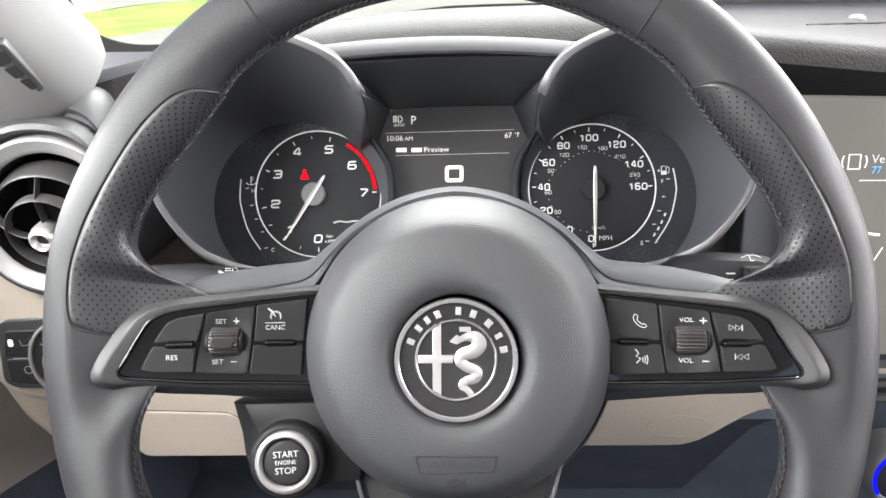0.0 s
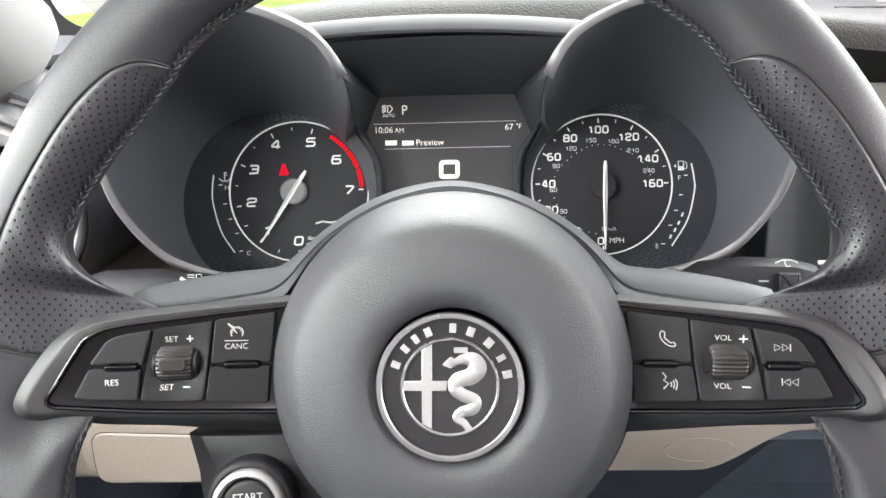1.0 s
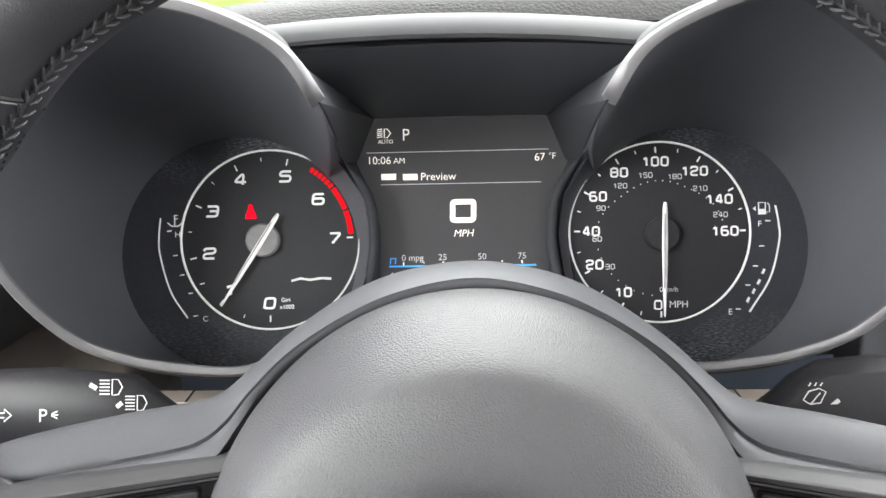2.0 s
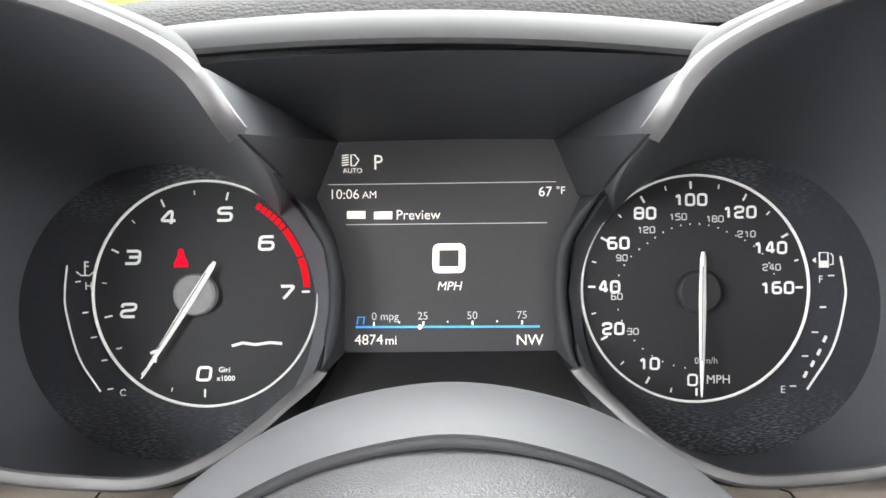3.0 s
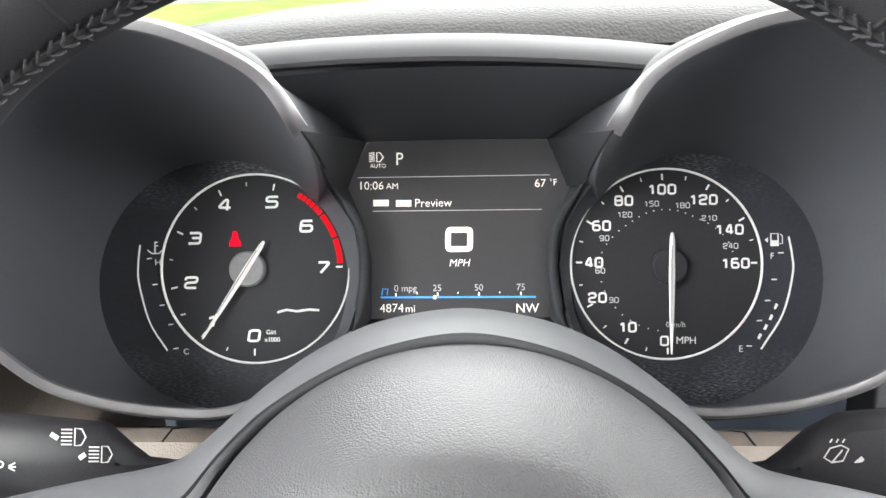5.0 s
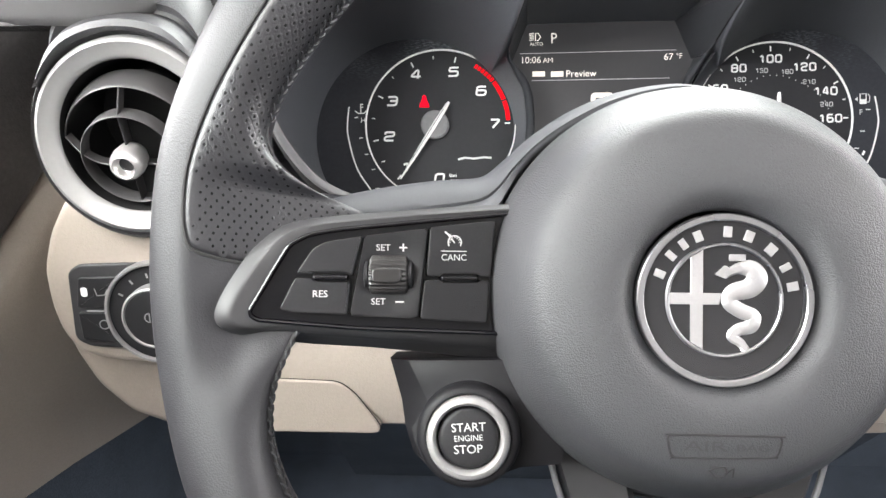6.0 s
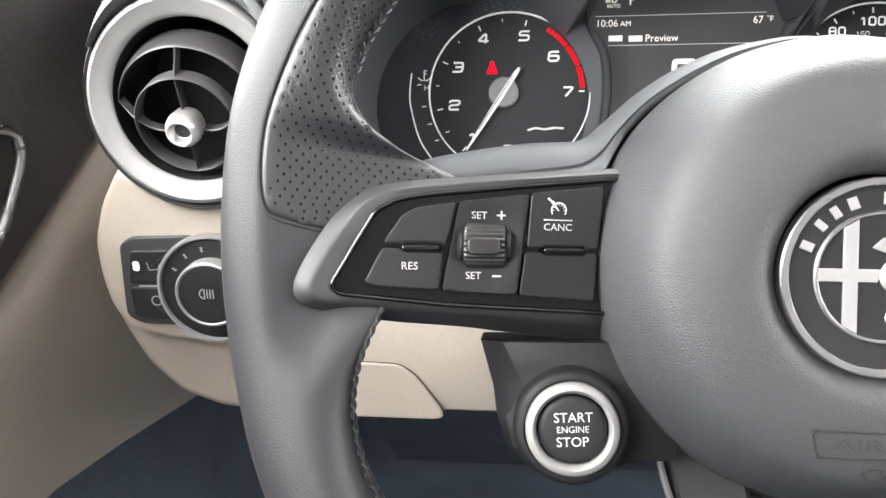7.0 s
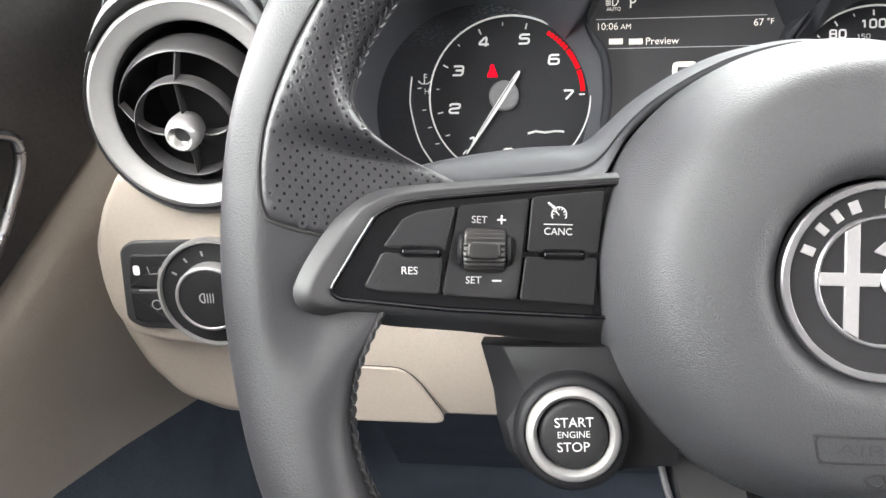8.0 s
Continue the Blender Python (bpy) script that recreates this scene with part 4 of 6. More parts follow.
    rings = [[(x, y, slope(x) - 0.002) for x, y in edge], [(x, y, dish(x, y) + 0.0011) for x, y in edge], [(x, y, dish(x, y) + 0.00145) for x, y in inset(edge, 0.00025)]]
    for k in (0.06, 0.15, 0.3, 0.45, 0.6, 0.75, 0.9, 0.98):
        rings.append([(x + (xm - x) * k, y + (yc - y) * k, dish(x + (xm - x) * k, y + (yc - y) * k) + 0.0015) for x, y in edge])
    loft(b, rings, caps=(True, True))
    part("roller_plate", b, BUTTON, panel, "charcoal dished plate round the roller", 50)
    # flat dark plate in place of the shade in the roller's gap
    b = bmesh.new()
    slab(b, rounded(side_pts([(xr0 - 0.0009, yc - 0.0066), (xr1 + 0.0009, yc - 0.0066), (xr1 + 0.0009, yc + 0.0066), (xr0 - 0.0009, yc + 0.0066)], sgn), 0.0022, 4), -0.002, -0.0003, 0.0002, slope)
    part("roller_shade_plate", b, GLOSS, panel, "dark plate for the shaded gap round the roller")
    b = bmesh.new()
    rings = []
    for u, k in ((0, 0.60), (0.015, 0.86), (0.05, 0.95), (0.10, 1.0), (0.5, 1.0), (0.90, 1.0), (0.95, 0.95), (0.985, 0.86), (1, 0.60)):
        x = xr0 + (xr1 - xr0) * u
        ring = []
        for j in range(192):
            a = 2 * math.pi * j / 192
            ridge = 0.00030 * math.cos(24 * a) if 0.03 < u < 0.97 else 0
            rr = (rad + ridge) * k
            ring.append((sgn * x + 0.001, yc + rr * math.cos(a), slope(x) - 0.0016 + rr * math.sin(a)))
        rings.append(ring)
    loft(b, rings, caps=(True, True))
    part("roller", b, ROLLER, panel, "ridged dark grey thumb roller", 60)
    if sgn < 0:
        b = bmesh.new()
        slab(b, rounded([(-0.1074 + 0.001, 0.0014), (-0.0980 + 0.001, 0.0014), (-0.0980 + 0.001, 0.0064), (-0.1074 + 0.001, 0.0064)], 0.0019), 0.001, 0.0060, 0.0006, slope)
        part("roller_pad", b, ROLLER, panel)
    # round cheeks that carry the roller
    for u in (xr0 - 0.0006, xr1 + 0.0006):
        b = bmesh.new()
        rings = [[(sgn * (u + w) + 0.001, yc + 0.0048 * k * math.cos(a), slope(u) - 0.0012 + 0.0048 * k * math.sin(a)) for a in [2 * math.pi * j / 28 for j in range(28)]]
                 for w, k in ((-0.0011, 0.55), (-0.0009, 0.85), (-0.0005, 1.0), (0.0005, 1.0), (0.0009, 0.85), (0.0011, 0.55))]
        loft(b, rings, caps=(True, True))
        part("roller_cheek", b, BUTTON, panel, "", 60)

    # prints
    ZT = dict(zf=slope, off=0.00205)
    DT = dict(zf=dish, off=0.00185)
    ink = bmesh.new()
    X = lambda x: sgn * x + 0.001
    if sgn < 0:
        lettering(ink, "SET", -0.1035, 0.0130, 0.0021, **DT)
        stroke(ink, [(-0.0983, 0.0132), (-0.0957, 0.0132)], 0.0005, dish, 0.00185)
        stroke(ink, [(-0.0970, 0.0119), (-0.0970, 0.0145)], 0.0005, dish, 0.00185)
        lettering(ink, "SET", -0.1049, -0.0049, 0.0021, **DT)
        stroke(ink, [(-0.0994, -0.0049), (-0.0967, -0.0049)], 0.0005, dish, 0.00185)
        lettering(ink, "RES", -0.1232, -0.0024, 0.0022, **ZT)
        lettering(ink, "CANC", -0.0802, 0.0100, 0.0021, **ZT)
        stroke(ink, [(-0.0845, 0.0122), (-0.0759, 0.0122)], 0.0003, slope, 0.00205)
        stroke(ink, arc(-0.0800, 0.0152, 0.0022, -35, 215), 0.0004, slope, 0.00205)
        for a in range(0, 181, 30):
            stroke(ink, [(-0.0800 + r * math.cos(radians(a)), 0.0152 + r * math.sin(radians(a))) for r in (0.0014, 0.0020)], 0.0003, slope, 0.00205)
        stroke(ink, [(-0.0800, 0.0150), (-0.0812, 0.0164)], 0.0004, slope, 0.00205)
        stroke(ink, [(-0.0833, 0.0187), (-0.0817, 0.0174)], 0.0006, slope, 0.00205)
        patch(ink, [(-0.0813, 0.0180), (-0.0813, 0.0170), (-0.0823, 0.0170)], slope, 0.00205)
    else:
        lettering(ink, "VOL", 0.1025, 0.0130, 0.0020, wide=1.1, **DT)
        stroke(ink, [(0.1078, 0.0128), (0.1106, 0.0128)], 0.0005, dish, 0.00185)
        stroke(ink, [(0.1092, 0.0114), (0.1092, 0.0142)], 0.0005, dish, 0.00185)
        lettering(ink, "VOL", 0.1020, -0.0048, 0.0020, wide=1.1, **DT)
        stroke(ink, [(0.1085, -0.0048), (0.1112, -0.0048)], 0.0005, dish, 0.00185)
        # telephone receiver
        stroke(ink, [(p.x / 1000 + 0.0826, p.y / 1000 + 0.0123) for p in spline([Vector(q) for q in ((-2.0, 3.0, 0), (-2.4, 1.2, 0), (-1.2, -0.9, 0), (0.8, -2.4, 0), (2.6, -2.5, 0), (2.9, -1.6, 0), (1.9, -1.0, 0), (1.3, -1.3, 0), (-0.6, 0.4, 0), (-0.8, 1.2, 0), (-0.6, 2.4, 0), (-1.3, 3.0, 0))], 4, True)], 0.0004, slope, 0.00205, closed=True)
        # speech sign as a plain bar with sound arcs
        stroke(ink, [(0.0808, 0.0000), (0.0822, -0.0018), (0.0812, -0.0030), (0.0830, -0.0042), (0.0812, -0.0062)], 0.0005, slope, 0.00205)
        for r in (0.0016, 0.0026, 0.0036):
            stroke(ink, arc(0.0824, -0.0045, r, -35, 35, 8), 0.0004, slope, 0.00205)
        for y, s2, xm in ((0.0100, 1, 0.1212), (-0.0024, -1, 0.1243)):
            for dx in (-0.0022, 0.0004):
                tri_pts = [(xm + s2 * dx, y + 0.0012), (xm + s2 * dx, y - 0.0012), (xm + s2 * (dx + 0.0022), y)]
                stroke(ink, tri_pts, 0.0003, slope, 0.00205, closed=True)
            stroke(ink, [(xm + s2 * 0.0030, y + 0.0013), (xm + s2 * 0.0030, y - 0.0013)], 0.0004, slope, 0.00205)
    prints("button_print", ink, WHITE, panel)

# lower spoke
bm = bmesh.new()
for sgn in (-1, 1):
    rings = []
    for x, y, w in ((0.036, -0.050, 0.014), (0.0315, -0.067, 0.013), (0.0225, -0.100, 0.011), (0.018, -0.135, 0.011)):
        rings.append([(sgn * (x - w) + 0.001, y, -0.050), (sgn * (x - w * 0.8) + 0.001, y, -0.046), (sgn * (x + w * 0.8) + 0.001, y, -0.046), (sgn * (x + w) + 0.001, y, -0.050), (sgn * (x + w) + 0.001, y, -0.060), (sgn * (x - w) + 0.001, y, -0.060)])
    loft(bm, rings, caps=(True, True))
part("lower_spoke", bm, SATIN, wheel, "satin charcoal lower spoke fork")
for sgn in (-1, 1):
    bm = bmesh.new()
    tube(bm, [(sgn * 0.0500 + 0.001, -0.0500, -0.046), (sgn * 0.0450 + 0.001, -0.0690, -0.046), (sgn * 0.0338 + 0.001, -0.103, -0.047), (sgn * 0.0290 + 0.001, -0.137, -0.047)], 0.0012, 8)
    part("spoke_edge_trim", bm, MATTCHROME, wheel, "thin silver edge on the lower spoke")

# start button in its housing on the lower left spoke
SX, SY = -0.0747, -0.0496
bm = bmesh.new()
house = [(-0.1032, -0.0240), (-0.1005, -0.0330), (-0.0988, -0.0388), (-0.0976, -0.0472), (-0.0944, -0.0572), (-0.0867, -0.0644), (-0.0750, -0.0667), (-0.0652, -0.0645), (-0.0570, -0.0612), (-0.0425, -0.0600), (-0.0400, -0.0400), (-0.0560, -0.0225)]
face = [(-0.0962, -0.0240), (-0.0918, -0.0330), (-0.0890, -0.0386), (-0.0948, -0.0470), (-0.0922, -0.0562), (-0.0855, -0.0628), (-0.0750, -0.0650), (-0.0655, -0.0630), (-0.0573, -0.0597), (-0.0432, -0.0582), (-0.0405, -0.0410), (-0.0560, -0.0230)]
loft(bm, [[(x, y, z) for x, y in p] for p, z in ((house, -0.0550), (house, -0.0360), (inset(house, 0.0003), -0.0354), (face, -0.0293), (inset(face, 0.0005), -0.0290))], caps=(True, True))
part("start_button_housing", bm, HOUSING, wheel, "satin charcoal housing of the start button").matrix_local = pose(0, -0.0016, -0.006)
bm = bmesh.new()
revolve(bm, [(0.0176, -0.050), (0.0176, -0.0245), (0.0170, -0.0220), (0.0157, -0.0206), (0.0144, -0.0206), (0.0144, -0.050)], 64, (SX, SY))
sb = part("start_button", bm, HOUSING, wheel, "round start button with silver ring", 50)
sb.matrix_local = pose(0, 0, -0.006)
bm = bmesh.new()
revolve(bm, [(0.0139, -0.030), (0.0139, -0.0193), (0.0131, -0.0181), (0.0118, -0.0178), (0.0108, -0.0188), (0.0106, -0.030)], 64, (SX, SY))
part("silver_ring", bm, SATIN_SILVER, sb, "matt silver ring", 50)
bm = bmesh.new()
revolve(bm, [(0.0101, -0.030), (0.0101, -0.0202), (0.0096, -0.0193), (0.0083, -0.0190), (0.0001, -0.0191)], 64, (SX, SY))
part("push_cap", bm, BUTTON, sb, "matt black push cap", 50)
bm = bmesh.new()
lettering(bm, "START", SX, SY + 0.0036, 0.0028, off=-0.0188, wide=0.98, turn=4, bold=0.003)
lettering(bm, "ENGINE", SX, SY + 0.0001, 0.0019, off=-0.0188, turn=4)
lettering(bm, "STOP", SX, SY - 0.0036, 0.0028, off=-0.0188, turn=4, bold=0.003)
prints("start_print", bm, WHITE, sb, 0.0005)

# steering column shroud
column = thing("steering_column", WM, "black plastic steering column shroud behind the wheel", "steering column")
bm = bmesh.new()
rings = []
for z, w, h, cy in ((-0.080, 0.050, 0.048, -0.004), (-0.10, 0.056, 0.052, -0.006), (-0.16, 0.060, 0.052, -0.010), (-0.24, 0.058, 0.050, -0.012)):
    rings.append([(0.001 + w * math.copysign(abs(math.cos(a)) ** 0.7, math.cos(a)), cy + h * math.copysign(abs(math.sin(a)) ** 0.7, math.sin(a)), z) for a in [2 * math.pi * i / 40 for i in range(40)]])
loft(bm, rings, caps=(True, True))
part("shroud", bm, POD, column)

# ---- instrument cluster ----
CM = pose(0.0077, 0.5111, 0.9753, 70.62, -0.89, 0.08)
cluster = thing("instrument_cluster", CM, "black instrument cluster with two deep round pods and a centre display", "instrument cluster")
GX = 0.0985          # the gauges' distance from the middle
LOOP = [(-52, 45.5, 115.8), (-61.6, 60.3, 127.1), (-78, 68.8, 135.6), (-97.2, 73.2, 142), (-120.8, 71.8, 146), (-144, 63.3, 145.5), (-163.7, 43.3, 137.5), (-172.5, 16.2, 122.5), (-171.7, -12.8, 104.7), (-157.6, -37.6, 86.8), (-138.3, -49.2, 76), (-116.7, -54.7, 68.3), (-94, -56.2, 62.8), (-75.6, -50.2, 49.7), (-61.5, -39.7, 31.5), (-50.2, -29.5, 13.5), (-46, -14, 9.5), (-44.8, 2, 8.5), (-47.2, 20, 10), (-57.5, 36.5, 18), (-54.5, 42, 68)]


def on_side(p, sgn):
    """The left pod's point, or its mirror on the right."""
    x, y, z = p
    return Vector((x, y, z)) if sgn < 0 else Vector((-x - 0.0016, y + (0.027 * z - 0.0037) * smooth(0.015, 0.05, z), z - 0.0037 * smooth(0.015, 0.05, z)))


for sgn in (-1, 1):
    loop = spline([Vector(p) / 1000 for p in LOOP], 6, True)
    n = len(loop)
    fc, fr_r = Vector((-0.1145, -0.0075, 0.0)), 0.0600
    foot = []
    for p in loop:
        d = Vector((p.x - fc.x, p.y - fc.y, 0))
        foot.append(fc + d.normalized() * fr_r)
    rings = []
    for k in range(9):
        t = k / 8
        ring = []
        for p, q in zip(loop, foot):
            a = p.lerp(q, t)
            out = Vector((p.x - fc.x, p.y - fc.y, 0)).normalized()
            ring.append(on_side(a + out * (0.0025 * math.sin(math.pi * t) * min(1, p.z / 0.06)), sgn))
        rings.append(ring)
    bm = bmesh.new()
    loft(bm, rings)
    part("pod_wall", bm, POD, cluster, "matt black deep pod wall", 50)
    # outer skin of the pod
    bm = bmesh.new()
    rings = []
    for o, dz in ((0.000, 0.0004), (0.0022, -0.001), (0.0038, -0.005), (0.0052, -0.010), (0.0062, -0.015)):
        ring = []
        for i, p in enumerate(loop):
            out = Vector((p.x - fc.x, p.y - fc.y, 0)).normalized()
            kk = 0.12 + 0.88 * smooth(3, 10, i) * smooth(88, 74, i)
            ring.append(on_side(p + out * (o * kk) + Vector((0, 0, dz * kk)), sgn))
        rings.append(ring)
    loft(bm, rings)
    part("pod_shell", bm, RUBBER, cluster, "charcoal outer shell of the pod", 50)
    # satin chrome edge, open towards the display
    i1 = 15 * 6 + 1
    edge = loop[:i1]
    bm = bmesh.new()
    rings = []
    for i in range(i1):
        p = edge[i]
        out = Vector((p.x - fc.x, p.y - fc.y, 0)).normalized()
        k = i / (i1 - 1)
        w = 0.0023 + 0.0007 * (1 - smooth(0, 0.12, k)) + 0.0004 * smooth(0.9, 1, k)
        sec = [(-0.3 * w, -0.003), (-w, -0.0006), (-0.9 * w, 0.0012), (-0.3 * w, 0.0022), (0.4 * w, 0.0022), (0.95 * w, 0.0008), (w, -0.001), (0.5 * w, -0.003)]
        rings.append([on_side(p + out * u + Vector((0, 0.0, 1)) * v, sgn) for u, v in sec])
    loft(bm, rings, caps=(True, True))
    part("chrome_edge", bm, MATTCHROME, cluster, "satin chrome edge of the pod", 40)
    # collar between gauge and display
    bm = bmesh.new()
    tube(bm, [on_side(p, sgn) + Vector((0, 0, 0.0005)) for p in loop[15 * 6:19 * 6 + 2]], lambda t: 0.0004 + 0.0022 * min(1.0, 5 * t, 5 * (1 - t)), 10)
    part("pod_collar", bm, POD_GREY, cluster, "charcoal collar beside the display", 50)
    # facet beside the display, and the cheek above it
    S = lambda x, y, z: on_side(Vector((x, y, z)) / 1000, sgn)
    a0, a1, b0, b1 = S(-54.8, 38.4, -7.2), S(-45.2, 61.8, -7.2), S(-58.0, 36.6, 18.3), S(-52.6, 46.0, 115)
    bm = bmesh.new()
    loft(bm, [[a0.lerp(a1, k / 8).lerp(b0.lerp(b1, k / 8), j / 8) for j in range(9)] for k in range(9)], around=False)
    part("display_facet", bm, POD_GREY, cluster, "charcoal facet beside the display")
    bm = bmesh.new()
    vs = [bm.verts.new(p) for p in (S(-45.2, 61.8, -7.2), S(-53.0, 46.4, 113), S(-62.0, 60.6, 124), S(-65, 63.5, 120), S(-64, 65.5, 100), S(-58, 65.5, 38))]
    for i in range(1, 5):
        bm.faces.new((vs[0], vs[i], vs[i + 1]))
    part("display_cheek", bm, POD_GREY, cluster, "matt black cheek beside the display")

# shroud above and below the display
bm = bmesh.new()
rings = []
for i in range(21):
    u = -1 + 2 * i / 20
    rings.append([(0.0452 * u, 0.0622 - 0.0006 * u * u, -0.0072), (0.060 * u, 0.0672 - 0.002 * u * u, 0.035), (0.071 * u, 0.0712 - 0.003 * u * u, 0.062), (0.082 * u, 0.0743 - 0.004 * u * u, 0.0836)])
loft(bm, rings, around=False)
part("display_roof", bm, POD, cluster, "matt black roof over the display")
bm = bmesh.new()
rings = []
for i in range(11):
    u = -1 + 2 * i / 10
    rings.append([(0.0445 * u, -0.0255, -0.0072), (0.047 * u, -0.032, 0.002), (0.052 * u, -0.041, 0.012), (0.056 * u, -0.048, 0.016), (0.060 * u, -0.075, 0.020)])
loft(bm, rings, around=False)
part("display_sill", bm, BUTTON, cluster, "matt black sill under the display")
for sgn in (-1, 1):
    bm = bmesh.new()
    vs = [bm.verts.new((sgn * x, y, z)) for x, y, z in ((0.0545, 0.0385, -0.0072), (0.0470, 0.022, -0.0072), (0.0430, 0.004, -0.0072), (0.0438, -0.0258, -0.0072), (0.0535, -0.0355, 0.020), (0.0485, -0.018, 0.010), (0.0465, 0.0, 0.008), (0.0495, 0.020, 0.010), (0.0600, 0.0365, 0.020))]
    for a, b, c, d in ((0, 1, 7, 8), (1, 2, 6, 7), (2, 3, 5, 6)):
        bm.faces.new((vs[a], vs[b], vs[c], vs[d]))
    bm.faces.new((vs[3], vs[4], vs[5]))
    part("display_bezel", bm, POD_GREY, cluster, "charcoal bezel beside the display")

# gauges
def gauge(sgn, name, lab):
    gx = sgn * GX
    bm = bmesh.new()
    slab(bm, arc(sgn * 0.1145, -0.0075, 0.0608, 0, 354, 59), -0.004, 0.0, 0.0)
    g = part(name, bm, LENS, cluster, lab)
    bm = bmesh.new()
    slab(bm, arc(gx, 0, 0.0445, 0, 355, 71), 0.0, 0.0006, 0.0)
    part("dial", bm, FACE, g, "matt black dial")
    bm = bmesh.new()
    revolve(bm, [(0.0450, -0.001), (0.0450, 0.0010), (0.0454, 0.0014), (0.0459, 0.0010), (0.0459, -0.001)], 96, (gx, 0))
    part("dial_ring", bm, GAUGE_WHITE, g, "fine pale ring round the dial")
    return g, gx


def ticks(bm, gx, table, off=0.0008):
    for ang, r0, r1, w in table:
        c, s = math.cos(radians(ang)), math.sin(radians(ang))
        stroke(bm, [(gx + r0 * c, r0 * s), (gx + r1 * c, r1 * s)], w, flat, off)


STROKES = {"0": [((0, 0), (0, 1), (1, 1), (1, 0), (0, 0), (0, 0.5))], "1": [((0.25, 0.76), (0.68, 1), (0.68, 0))], "2": [((0, 0.74), (0, 1), (1, 1), (1, 0.54), (0, 0.46), (0, 0), (1, 0))],
           "3": [((0, 1), (1, 1), (1, 0), (0, 0)), ((0.25, 0.52), (1, 0.52))], "4": [((0.78, 0), (0.78, 1), (0.55, 1), (0, 0.26), (1.08, 0.26))], "5": [((1, 1), (0.05, 1), (0, 0.56), (1, 0.56), (1, 0), (0, 0))],
           "6": [((0.95, 1), (0, 1), (0, 0), (1, 0), (1, 0.56), (0, 0.56))], "7": [((0, 1), (1, 1), (0.32, 0))], "8": [((0, 0), (0, 1), (1, 1), (1, 0), (0, 0), (0, 0.5)), ((0, 0.52), (1, 0.52))], "9": [((1, 0.44), (0, 0.44), (0, 1), (1, 1), (1, 0), (0.05, 0))]}


def soft(pts, r):
    """An open line with its corners rounded."""
    out = [pts[0]]
    for p, q, s in zip(pts, pts[1:], pts[2:]):
        p, q, s = Vector(p), Vector(q), Vector(s)
        u, v = q + (p - q).normalized() * min(r, (p - q).length * 0.48), q + (s - q).normalized() * min(r, (s - q).length * 0.48)
        out += [tuple(u * (1 - t) ** 2 + q * 2 * t * (1 - t) + v * t * t) for t in (0, 0.25, 0.5, 0.75, 1)]
    return out + [pts[-1]]


def figures(name, text, x, y, height, parent, material, wide=0.95, thick=0.19, slant=0.12):
    """Squared dial figures, drawn as broad rounded strokes."""
    bm = bmesh.new()
    h, t = height, height * thick
    w, gap = (height * wide - t), height * 0.13
    total = len(text) * (w + t) + (len(text) - 1) * gap
    for i, ch in enumerate(text):
        x0 = x - total / 2 + i * (w + t + gap) + t / 2
        for j, line in enumerate(STROKES[ch]):
            pts = [(x0 + u * w + slant * (v - 0.5) * h, y - h / 2 + t / 2 + v * (h - t)) for u, v in line]
            stroke(bm, soft(pts, 0.22 * h), t, flat, 0.0008 + 0.00003 * j)
    return part(name, bm, material, parent)


tach, tx = gauge(-1, "tachometer", "round tachometer with red zone and white needle")
for s, x, y in (("1", -21.2, -25.2), ("2", -31.0, -6.5), ("3", -29.1, 14.9), ("4", -14.7, 30.7), ("5", 8.3, 31.9), ("6", 25.0, 20.1), ("7", 33.0, 0.1)):
    figures("numeral", s, tx + x / 1000, y / 1000, 0.0062, tach, GAUGE_WHITE, 1.08)
figures("numeral", "0", tx - 0.0007, -0.0323, 0.0062, tach, GAUGE_WHITE, 1.0)
bm = bmesh.new()
lettering(bm, "Giri", tx + 0.0074, -0.0308, 0.0021, off=0.0008, bold=0.01)
lettering(bm, "x1000", tx + 0.0080, -0.0343, 0.0021, off=0.0008, bold=0.01)
prints("dial_print", bm, GAUGE_WHITE, tach)
bm = bmesh.new()
stroke(bm, [(tx + 0.0105, -0.0212), (tx + 0.0150, -0.0200), (tx + 0.0200, -0.0208), (tx + 0.0260, -0.0200), (tx + 0.0308, -0.0204)], 0.0012, flat, 0.0008)
part("script_mark", bm, GAUGE_DIM, tach, "plain pale bar on the dial")
bm = bmesh.new()
ticks(bm, tx, [(a, 0.0385 if i % 2 == 0 else 0.0400, 0.0418, 0.0008 if i % 2 == 0 else 0.0005) for i, a in enumerate([76.6, 95.5, 114.6, 134.4, 154.2, 173.5, 192.8, 212, 231.3, 250.3, 269.3])])
ticks(bm, tx, [(0.5, 0.0390, 0.0422, 0.0009)])
prints("dial_tick", bm, GAUGE_WHITE, tach, 0.0002)
for a0, a1 in ((59.0, 56.4), (55.6, 53.0), (52.2, 49.6), (48.8, 46.2), (45.4, 42.6), (41.8, 39.2), (37.9, 21.0), (19.6, 3.0)):
    bm = bmesh.new()
    pts = arc(tx, 0, 0.0424, a0, a1, 12) + arc(tx, 0, 0.0398, a1, a0, 12)
    patch(bm, pts, flat, 0.0008)
    part("red_zone", bm, GAUGE_RED, tach, "red zone bar")
# belt warning as a plain red mark
bm = bmesh.new()
patch(bm, [(tx + x / 1000, y / 1000) for x, y in ((-12.6, 10.8), (-6.6, 10.8), (-7.0, 13.0), (-8.2, 15.4), (-8.6, 17.6), (-9.7, 18.3), (-10.8, 17.6), (-11.0, 15.4), (-12.2, 13.0))], flat, 0.0008)
part("warning_lamp", bm, LED_RED, tach, "lit red warning lamp")


